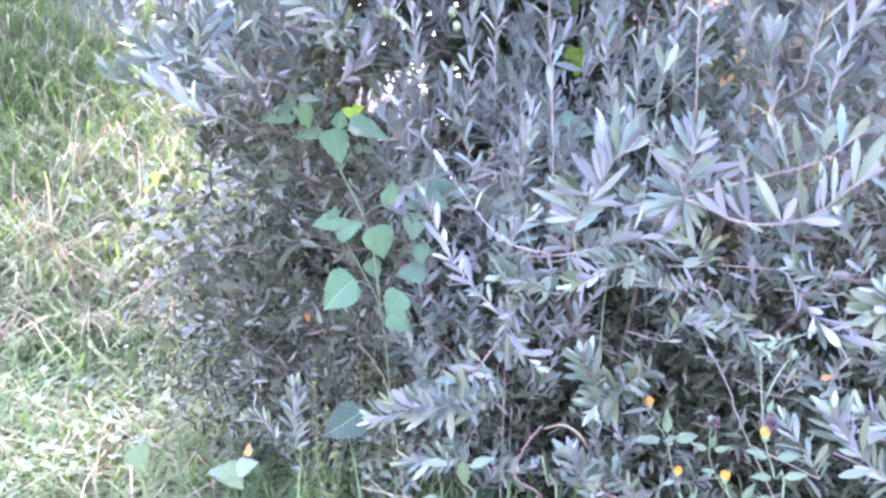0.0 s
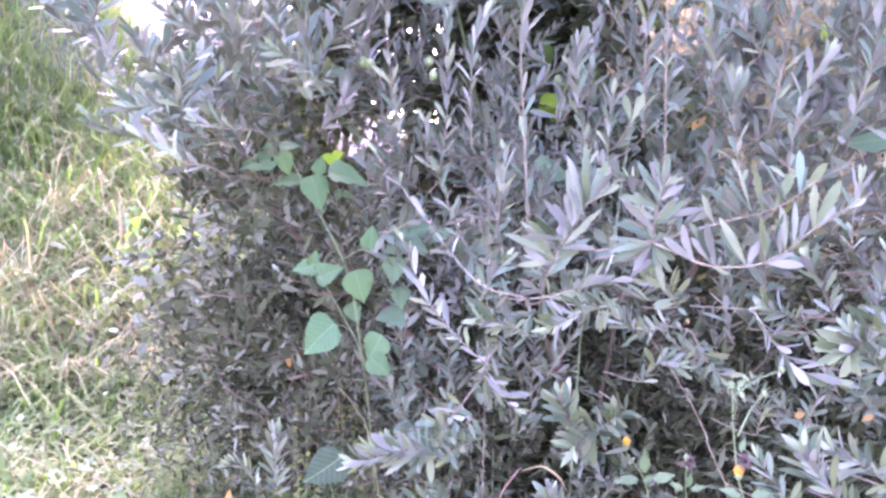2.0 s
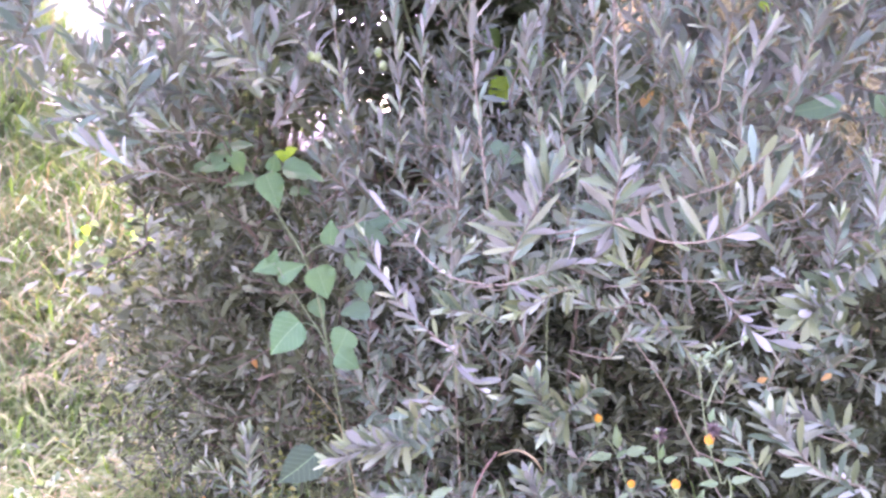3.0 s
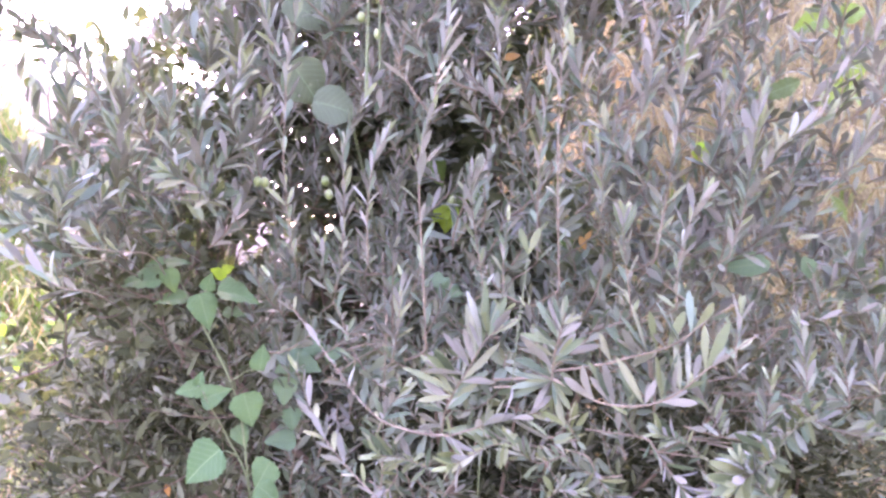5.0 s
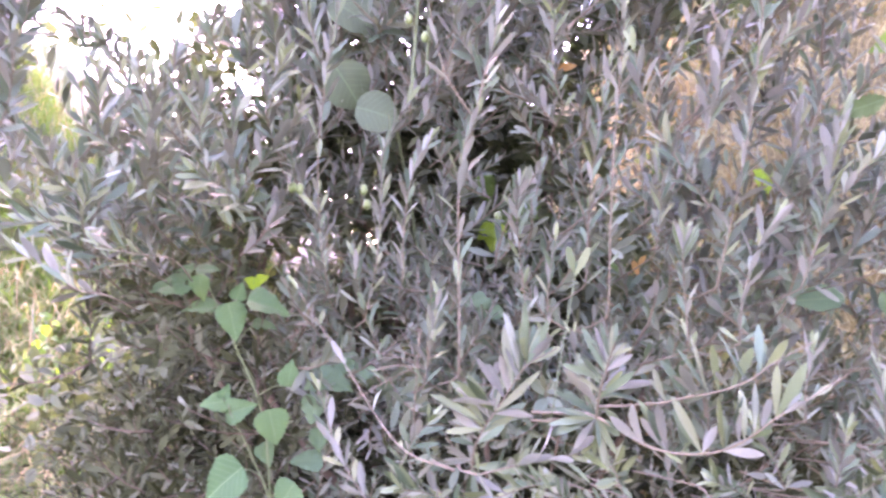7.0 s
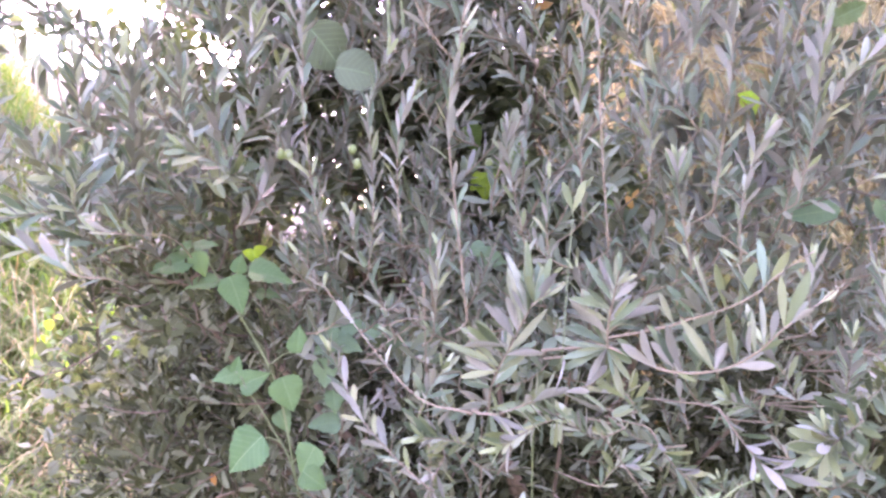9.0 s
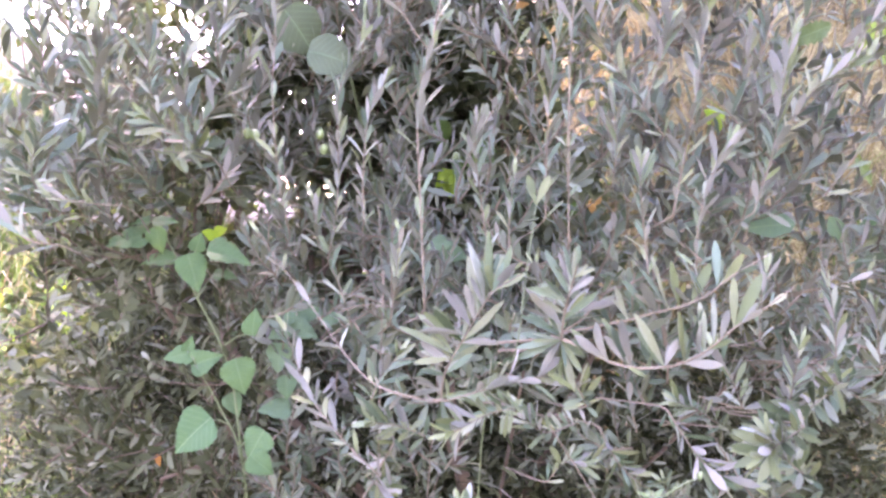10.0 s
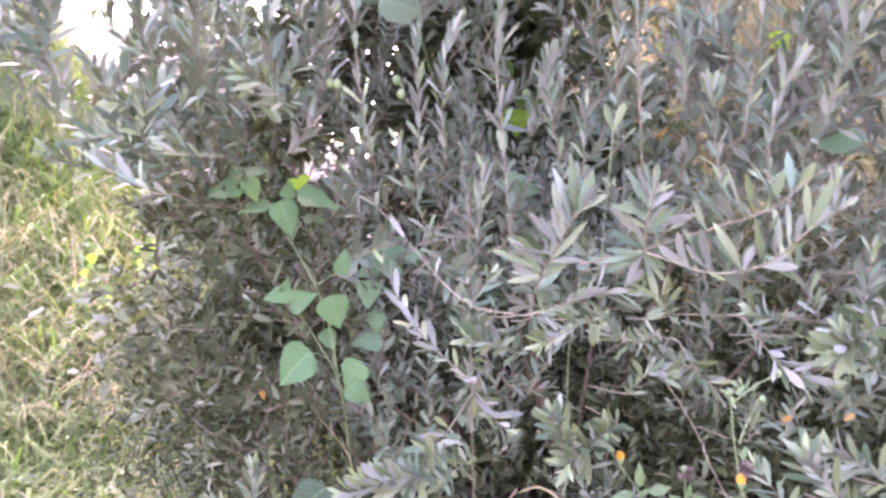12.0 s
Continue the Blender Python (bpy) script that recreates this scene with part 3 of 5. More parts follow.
# the long bowed branch with upright leaves
sprig(((0.31, 1.06, 1.369), (0.317, 1.03, 1.367), (0.329, 1.0, 1.362), (0.348, 0.975, 1.353), (0.376, 0.965, 1.349), (0.404, 0.955, 1.352), (0.428, 0.95, 1.36), (0.444, 0.93, 1.378), (0.459, 0.91, 1.402), (0.476, 0.9, 1.417), (0.522, 0.9, 1.448)),
      ((0.28, 0.306, 0.951, 1.408), (0.37, 0.342, 0.953, 1.412), (0.36, 0.335, 0.968, 1.407), (0.44, 0.38, 0.974, 1.385), (0.49, 0.359, 0.934, 1.413), (0.49, 0.413, 0.948, 1.386), (0.59, 0.428, 0.957, 1.395), (0.58, 0.394, 0.922, 1.421), (0.65, 0.424, 0.925, 1.408), (0.67, 0.434, 0.936, 1.428), (0.71, 0.453, 0.942, 1.434), (0.8, 0.478, 0.888, 1.461), (0.68, 0.465, 0.925, 1.388), (0.57, 0.473, 0.958, 1.353), (0.84, 0.474, 0.877, 1.429), (0.35, 0.38, 0.955, 1.341), (0.42, 0.396, 0.962, 1.374), (0.94, 0.52, 0.913, 1.439), (0.23, 0.297, 0.97, 1.393), (0.74, 0.454, 0.914, 1.423)), thick=0.0036, crowd=1, broad=0.8)
# the twig running beside it
sprig(((0.367, 1.0, 1.397), (0.394, 0.99, 1.407), (0.416, 0.98, 1.414), (0.438, 0.97, 1.423), (0.459, 0.96, 1.437), (0.475, 0.95, 1.455), (0.519, 0.95, 1.48)),
      ((0.33, 0.368, 0.951, 1.467), (0.41, 0.405, 0.961, 1.473), (0.57, 0.422, 0.965, 1.488), (0.71, 0.468, 0.971, 1.499), (0.17, 0.363, 0.968, 1.45), (0.5, 0.456, 0.962, 1.471), (0.75, 0.498, 0.961, 1.481), (0.24, 0.371, 0.957, 1.445), (0.04, 0.346, 0.982, 1.44), (0.6, 0.437, 0.963, 1.464), (0.38, 0.4, 0.99, 1.44), (0.87, 0.498, 0.928, 1.469), (0.48, 0.415, 0.963, 1.443)), thick=0.003, crowd=1, broad=0.78)
# long bare stems with sparse leaves
shoot(((0.153, 1.14, 1.275), (0.082, 1.24, 1.285), (-0.003, 1.38, 1.379), (-0.088, 1.5, 1.48)), 0.12, 0.046, opening=(50, 22), bare=0.12)
shoot(((0.101, 1.2, 1.155), (0.052, 1.26, 1.19), (0.002, 1.33, 1.242), (-0.037, 1.4, 1.327)), 0.055, 0.05, opening=(58, 25))
# upright shoots in front of the shaded hollow
shoot(((-0.043, 1.56, 1.5), (-0.058, 1.55, 1.575), (-0.069, 1.53, 1.716), (-0.067, 1.53, 1.857), (-0.1, 1.52, 1.946), (-0.11, 1.52, 2.018)), 0.034, 0.06, opening=(38, 18), lift=0.2)
shoot(((-0.067, 1.53, 1.857), (-0.056, 1.52, 1.913), (-0.041, 1.5, 2.018)), 0.035, 0.058, opening=(40, 20))
shoot(((0.08, 1.7, 1.297), (0.047, 1.68, 1.393), (0.012, 1.64, 1.465), (0.007, 1.62, 1.533)), 0.04, 0.06, opening=(45, 20))
shoot(((0.033, 1.62, 1.444), (0.045, 1.6, 1.535), (0.047, 1.6, 1.641), (0.046, 1.58, 1.738), (0.083, 1.57, 1.827)), 0.026, 0.056, opening=(42, 18))
shoot(((0.093, 1.55, 1.505), (0.09, 1.55, 1.591), (0.098, 1.55, 1.689), (0.128, 1.55, 1.761)), 0.028, 0.054, opening=(40, 18))
shoot(((0.175, 1.32, 1.375), (0.165, 1.3, 1.507), (0.154, 1.28, 1.643), (0.159, 1.28, 1.715), (0.172, 1.28, 1.756)), 0.036, 0.056, opening=(42, 25), thick=0.0032)
shoot(((0.172, 1.28, 1.756), (0.139, 1.27, 1.793), (0.114, 1.26, 1.838), (0.084, 1.25, 1.942)), 0.07, 0.05, opening=(35, 20), bare=0.45, thick=0.0026)
shoot(((0.172, 1.28, 1.756), (0.18, 1.27, 1.814), (0.191, 1.26, 1.875), (0.2, 1.25, 1.97)), 0.03, 0.062, opening=(40, 20), thick=0.003)
shoot(((0.328, 1.58, 1.454), (0.307, 1.57, 1.567), (0.295, 1.56, 1.644), (0.296, 1.55, 1.688)), 0.024, 0.058, opening=(50, 22))
shoot(((0.415, 1.5, 1.517), (0.414, 1.5, 1.614), (0.41, 1.48, 1.72), (0.414, 1.46, 1.803), (0.419, 1.45, 1.886)), 0.034, 0.062, opening=(40, 22))
shoot(((0.447, 1.46, 1.466), (0.434, 1.44, 1.697), (0.431, 1.42, 1.87), (0.428, 1.4, 1.947), (0.414, 1.4, 2.027)), 0.038, 0.05, opening=(45, 25), thick=0.003)
shoot(((0.59, 1.4, 1.66), (0.519, 1.38, 1.737), (0.462, 1.36, 1.801), (0.431, 1.35, 1.895)), 0.03, 0.06, opening=(48, 20))
shoot(((0.62, 1.42, 1.526), (0.629, 1.4, 1.631), (0.633, 1.38, 1.712), (0.645, 1.38, 1.816), (0.653, 1.38, 1.939), (0.659, 1.38, 2.042)), 0.036, 0.066, opening=(45, 25), thick=0.0034)
shoot(((0.647, 1.38, 1.887), (0.679, 1.36, 1.931), (0.715, 1.34, 1.979), (0.74, 1.33, 2.024)), 0.026, 0.062, opening=(45, 22))
shoot(((0.501, 1.24, 1.437), (0.488, 1.23, 1.501), (0.476, 1.22, 1.565), (0.477, 1.22, 1.592)), 0.02, 0.056, opening=(55, 22))
shoot(((0.607, 1.3, 1.443), (0.609, 1.3, 1.52), (0.631, 1.3, 1.599), (0.656, 1.3, 1.638)), 0.026, 0.058, opening=(50, 25))
shoot(((0.724, 1.34, 1.532), (0.747, 1.33, 1.624), (0.753, 1.32, 1.713), (0.764, 1.31, 1.822)), 0.026, 0.064, opening=(45, 22))
shoot(((0.744, 1.36, 1.573), (0.776, 1.32, 1.685), (0.804, 1.29, 1.741), (0.859, 1.27, 1.775)), 0.026, 0.066, opening=(45, 20), lift=0.3)
shoot(((0.893, 1.4, 1.567), (0.957, 1.38, 1.665), (0.987, 1.36, 1.718), (1.005, 1.35, 1.781)), 0.026, 0.06, opening=(45, 22))
shoot(((0.902, 1.44, 1.677), (0.943, 1.42, 1.808), (0.996, 1.4, 1.906), (1.066, 1.38, 1.987)), 0.04, 0.062, opening=(45, 22), thick=0.003)
shoot(((0.756, 1.36, 2.054), (0.833, 1.36, 1.963), (0.901, 1.38, 1.914)), 0.06, 0.05, opening=(40, 25), bare=0.3)
shoot(((1.071, 1.4, 1.846), (1.041, 1.39, 1.928), (1.046, 1.38, 2.033)), 0.03, 0.064, opening=(45, 22))
# bent twigs at the crown's sunny side
shoot(((0.931, 1.47, 1.506), (0.935, 1.46, 1.434), (0.935, 1.45, 1.399)), 0.05, 0.04, bare=0.6, thick=0.0024)
shoot(((0.935, 1.45, 1.399), (0.991, 1.43, 1.416), (1.093, 1.42, 1.434)), 0.05, 0.058, bare=0.1, thick=0.0028, lift=0.5)
shoot(((0.935, 1.45, 1.399), (0.972, 1.44, 1.45), (1.006, 1.43, 1.488)), 0.035, 0.056, lift=0.4)
shoot(((0.851, 1.34, 1.279), (0.894, 1.31, 1.233), (0.966, 1.27, 1.215)), 0.04, 0.055, lift=1.0, thick=0.0028)
shoot(((0.857, 1.3, 1.298), (0.852, 1.3, 1.348), (0.841, 1.3, 1.408)), 0.022, 0.06, opening=(40, 15))
shoot(((0.941, 1.3, 1.268), (0.933, 1.3, 1.318), (0.925, 1.3, 1.369)), 0.022, 0.062, opening=(45, 15))
shoot(((1.002, 1.3, 1.288), (0.988, 1.3, 1.349), (0.996, 1.3, 1.41)), 0.022, 0.062, opening=(40, 15))
# narrow-leaved sprays low on the crown
shoot(((0.831, 1.25, 1.265), (0.739, 1.2, 1.235), (0.641, 1.17, 1.195)), 0.017, 0.062, opening=(62, 25), lift=0.1)
shoot(((0.721, 1.22, 1.23), (0.724, 1.21, 1.269), (0.725, 1.2, 1.327)), 0.02, 0.05, opening=(55, 25))
shoot(((0.172, 1.06, 1.293), (0.227, 1.05, 1.311), (0.296, 1.06, 1.323)), 0.022, 0.05, opening=(70, 40), lift=0.2)
shoot(((0.276, 1.15, 1.26), (0.236, 1.12, 1.26), (0.185, 1.1, 1.242)), 0.022, 0.05, opening=(65, 30))
shoot(((0.376, 1.14, 1.262), (0.349, 1.1, 1.296), (0.318, 1.08, 1.313)), 0.02, 0.045, opening=(65, 40))
shoot(((0.092, 1.35, 1.209), (0.106, 1.32, 1.263), (0.131, 1.3, 1.304)), 0.022, 0.052, opening=(60, 30))
shoot(((0.376, 1.3, 1.324), (0.359, 1.3, 1.381), (0.343, 1.3, 1.437)), 0.03, 0.05, opening=(50, 25))
shoot(((0.721, 1.3, 1.327), (0.719, 1.3, 1.376), (0.727, 1.3, 1.435)), 0.022, 0.056, opening=(50, 20))
shoot(((0.705, 1.32, 1.213), (0.671, 1.3, 1.268), (0.644, 1.3, 1.307)), 0.022, 0.054, opening=(60, 30))
shoot(((0.134, 1.45, 1.336), (0.141, 1.44, 1.409), (0.147, 1.43, 1.481)), 0.028, 0.054, opening=(45, 20))
shoot(((0.352, 1.5, 1.417), (0.348, 1.5, 1.504), (0.356, 1.5, 1.59)), 0.028, 0.054, opening=(45, 20))
shoot(((0.537, 1.5, 1.575), (0.538, 1.48, 1.651), (0.52, 1.47, 1.736)), 0.024, 0.056, opening=(48, 20))
shoot(((0.589, 1.5, 1.71), (0.612, 1.48, 1.797), (0.628, 1.47, 1.872)), 0.024, 0.058, opening=(45, 20))
shoot(((0.536, 1.5, 1.882), (0.571, 1.48, 1.968), (0.597, 1.47, 2.054)), 0.024, 0.058, opening=(45, 20))
shoot(((0.382, 1.6, 1.845), (0.351, 1.58, 1.919), (0.346, 1.57, 2.006)), 0.024, 0.06, opening=(50, 25))
shoot(((0.768, 1.5, 1.685), (0.778, 1.48, 1.773), (0.78, 1.47, 1.871)), 0.026, 0.058, opening=(45, 20))
# low sprays by the grass
shoot(((0.129, 1.5, 1.066), (0.052, 1.4, 1.003), (-0.003, 1.33, 0.963), (-0.08, 1.3, 0.977)), 0.024, 0.064, opening=(62, 32), lift=0.55, bare=0.25, thick=0.003)
shoot(((0.105, 1.4, 0.963), (0.042, 1.35, 0.957), (-0.027, 1.31, 0.975), (-0.114, 1.3, 0.954)), 0.022, 0.06, opening=(62, 30), lift=0.5)
shoot(((0.374, 1.4, 1.013), (0.31, 1.34, 1.0), (0.259, 1.3, 0.985)), 0.013, 0.062, opening=(68, 35), lift=0.3)
shoot(((0.288, 1.36, 0.939), (0.256, 1.32, 1.017), (0.235, 1.3, 1.064)), 0.018, 0.06, opening=(60, 28))
shoot(((0.684, 1.05, 0.949), (0.601, 1.02, 0.99), (0.546, 1.02, 1.047), (0.523, 1.02, 1.076)), 0.02, 0.06, opening=(58, 25), thick=0.003)
shoot(((0.706, 1.1, 0.989), (0.651, 1.08, 1.032), (0.598, 1.08, 1.057)), 0.02, 0.058, opening=(58, 28))
shoot(((0.498, 1.42, 1.155), (0.516, 1.4, 1.113), (0.538, 1.38, 1.085), (0.563, 1.36, 1.068)), 0.026, 0.052, opening=(55, 35), bare=0.15)
shoot(((0.537, 1.24, 1.231), (0.557, 1.2, 1.186), (0.577, 1.17, 1.158), (0.617, 1.15, 1.147)), 0.03, 0.056, opening=(50, 25), lift=0.2)
shoot(((0.686, 1.12, 1.234), (0.644, 1.1, 1.221), (0.603, 1.08, 1.209)), 0.016, 0.064, opening=(60, 30))
shoot(((0.716, 1.15, 1.15), (0.665, 1.12, 1.183), (0.619, 1.1, 1.229)), 0.018, 0.06, opening=(55, 25))
shoot(((-0.392, 2.02, 0.572), (-0.389, 2.0, 0.669), (-0.378, 1.98, 0.755)), 0.02, 0.065, opening=(45, 20))
shoot(((-0.443, 2.05, 0.566), (-0.465, 2.02, 0.643), (-0.505, 2.0, 0.666)), 0.03, 0.06, opening=(45, 20))
shoot(((0.052, 1.6, 0.748), (0.004, 1.56, 0.759), (-0.077, 1.53, 0.765)), 0.03, 0.056, opening=(55, 25))
shoot(((0.179, 1.32, 1.176), (0.136, 1.28, 1.203), (0.096, 1.25, 1.218)), 0.02, 0.052, opening=(60, 30))
shoot(((0.135, 1.36, 1.155), (0.107, 1.34, 1.099), (0.156, 1.32, 1.045)), 0.026, 0.05, opening=(60, 30))
shoot(((0.412, 1.3, 1.196), (0.357, 1.27, 1.192), (0.313, 1.25, 1.223)), 0.022, 0.05, opening=(60, 30))
shoot(((0.415, 1.45, 1.053), (0.435, 1.42, 1.095), (0.46, 1.4, 1.101)), 0.022, 0.05, opening=(60, 30))
shoot(((0.688, 1.35, 1.171), (0.63, 1.32, 1.207), (0.58, 1.3, 1.229)), 0.022, 0.05, opening=(60, 30))
shoot(((0.621, 1.4, 0.964), (0.617, 1.38, 1.014), (0.593, 1.36, 1.074)), 0.024, 0.05, opening=(60, 30))
shoot(((0.285, 1.4, 0.764), (0.253, 1.36, 0.828), (0.229, 1.35, 0.866)), 0.022, 0.055, opening=(60, 30))
shoot(((0.386, 1.45, 0.716), (0.325, 1.4, 0.799), (0.277, 1.38, 0.831)), 0.022, 0.055, opening=(60, 30))
shoot(((0.603, 1.2, 0.902), (0.58, 1.2, 0.941), (0.537, 1.2, 0.999)), 0.03, 0.05, opening=(60, 30))
# shoots of the crown beside the bright sky
shoot(((-0.386, 1.42, 1.461), (-0.426, 1.42, 1.467), (-0.465, 1.43, 1.492), (-0.521, 1.44, 1.518)), 0.024, 0.06, opening=(55, 25), lift=0.9, thick=0.003)
shoot(((-0.31, 1.5, 1.524), (-0.358, 1.48, 1.527), (-0.411, 1.47, 1.537)), 0.03, 0.056, opening=(55, 25), lift=0.6, bare=0.2)
shoot(((-0.172, 1.64, 1.605), (-0.216, 1.56, 1.642), (-0.263, 1.48, 1.665)), 0.021, 0.066, opening=(52, 22), lift=0.3)
shoot(((-0.265, 1.76, 1.634), (-0.179, 1.68, 1.72), (-0.115, 1.6, 1.786)), 0.021, 0.066, opening=(52, 22), lift=0.3)
shoot(((-0.317, 1.88, 1.543), (-0.363, 1.8, 1.602), (-0.446, 1.72, 1.619)), 0.021, 0.066, opening=(52, 22), lift=0.3)
shoot(((-0.332, 1.7, 1.6), (-0.377, 1.62, 1.714), (-0.352, 1.54, 1.819)), 0.021, 0.066, opening=(52, 22), lift=0.3)
shoot(((-0.425, 1.82, 1.588), (-0.495, 1.74, 1.64), (-0.533, 1.66, 1.634)), 0.021, 0.066, opening=(52, 22), lift=0.3)
shoot(((-0.269, 1.64, 1.645), (-0.28, 1.56, 1.744), (-0.259, 1.48, 1.834)), 0.021, 0.066, opening=(52, 22), lift=0.3)
shoot(((-0.435, 1.76, 1.644), (-0.481, 1.68, 1.748), (-0.471, 1.6, 1.843)), 0.021, 0.066, opening=(52, 22), lift=0.3)
shoot(((-0.249, 1.88, 1.698), (-0.264, 1.8, 1.764), (-0.243, 1.72, 1.825)), 0.021, 0.066, opening=(52, 22), lift=0.3)
shoot(((-0.159, 1.7, 1.735), (-0.176, 1.62, 1.813), (-0.14, 1.54, 1.875)), 0.021, 0.066, opening=(52, 22), lift=0.3)
shoot(((-0.55, 1.82, 1.607), (-0.581, 1.74, 1.67), (-0.587, 1.66, 1.739)), 0.021, 0.066, opening=(52, 22), lift=0.3)
shoot(((-0.335, 1.64, 1.74), (-0.381, 1.56, 1.821), (-0.374, 1.48, 1.894)), 0.021, 0.066, opening=(52, 22), lift=0.3)
shoot(((-0.191, 1.76, 1.811), (-0.163, 1.68, 1.903), (-0.179, 1.6, 1.972)), 0.021, 0.066, opening=(52, 22), lift=0.3)
shoot(((-0.314, 1.88, 1.822), (-0.245, 1.8, 1.911), (-0.227, 1.72, 2.0)), 0.021, 0.066, opening=(52, 22), lift=0.3)
shoot(((-0.454, 1.7, 1.718), (-0.525, 1.62, 1.769), (-0.539, 1.54, 1.846)), 0.021, 0.066, opening=(52, 22), lift=0.3)
shoot(((-0.283, 1.82, 1.912), (-0.307, 1.74, 1.976), (-0.264, 1.66, 2.048)), 0.021, 0.066, opening=(52, 22), lift=0.3)
shoot(((-0.349, 1.64, 1.849), (-0.335, 1.56, 1.917), (-0.348, 1.48, 1.975)), 0.021, 0.066, opening=(52, 22), lift=0.3)
shoot(((-0.463, 1.76, 1.852), (-0.486, 1.68, 1.924), (-0.456, 1.6, 1.991)), 0.021, 0.066, opening=(52, 22), lift=0.3)
shoot(((-0.137, 1.88, 1.704), (-0.146, 1.8, 1.783), (-0.119, 1.72, 1.845)), 0.021, 0.066, opening=(52, 22), lift=0.3)
shoot(((-0.366, 1.7, 1.644), (-0.244, 1.62, 1.623), (-0.182, 1.54, 1.627)), 0.021, 0.066, opening=(52, 22), lift=0.3)
shoot(((-0.581, 1.82, 1.51), (-0.6, 1.74, 1.567), (-0.623, 1.66, 1.608)), 0.021, 0.066, opening=(52, 22), lift=0.3)
shoot(((-0.484, 1.64, 1.537), (-0.471, 1.56, 1.589), (-0.422, 1.48, 1.657)), 0.021, 0.066, opening=(52, 22), lift=0.3)
shoot(((-0.408, 1.76, 1.517), (-0.434, 1.68, 1.562), (-0.405, 1.6, 1.625)), 0.021, 0.066, opening=(52, 22), lift=0.3)
shoot(((-0.346, 1.88, 1.706), (-0.369, 1.8, 1.794), (-0.333, 1.72, 1.865)), 0.021, 0.066, opening=(52, 22), lift=0.3)
shoot(((-0.494, 1.72, 1.558), (-0.543, 1.66, 1.575), (-0.609, 1.6, 1.563)), 0.022, 0.066, opening=(52, 22), lift=0.5)
shoot(((-0.426, 1.72, 1.503), (-0.478, 1.66, 1.517), (-0.503, 1.6, 1.551)), 0.022, 0.066, opening=(52, 22), lift=0.5)
shoot(((-0.578, 1.72, 1.498), (-0.624, 1.66, 1.518), (-0.654, 1.6, 1.536)), 0.022, 0.066, opening=(52, 22), lift=0.5)
shoot(((-0.389, 1.72, 1.584), (-0.396, 1.66, 1.654), (-0.359, 1.6, 1.71)), 0.022, 0.066, opening=(52, 22), lift=0.5)
shoot(((-0.527, 1.72, 1.602), (-0.561, 1.66, 1.66), (-0.548, 1.6, 1.714)), 0.022, 0.066, opening=(52, 22), lift=0.5)


def crown_front(x, z):
    """How far ahead the front of the crown stands."""
    return float(np.interp(x, (-1.1, -.8, -.5, -.25, .1, .5, 1.0, 1.6), (1.95, 1.9, 1.85, 1.95, 1.86, 1.6, 1.46, 1.46))) + (.2 + .6 * (1.15 - z) if x > .15 and z < 1.15 else .45 * max(0, 1.15 - z))


def crown_left(z):
    """The crown's side edge, as a share of the way ahead."""
    return float(np.interp(z, (.2, .45, .66, .95, 1.2, 1.45, 1.7, 2.0, 2.3), (-.15, -.20, -.24, -.28, -.30, -.36, -.43, -.49, -.51)))


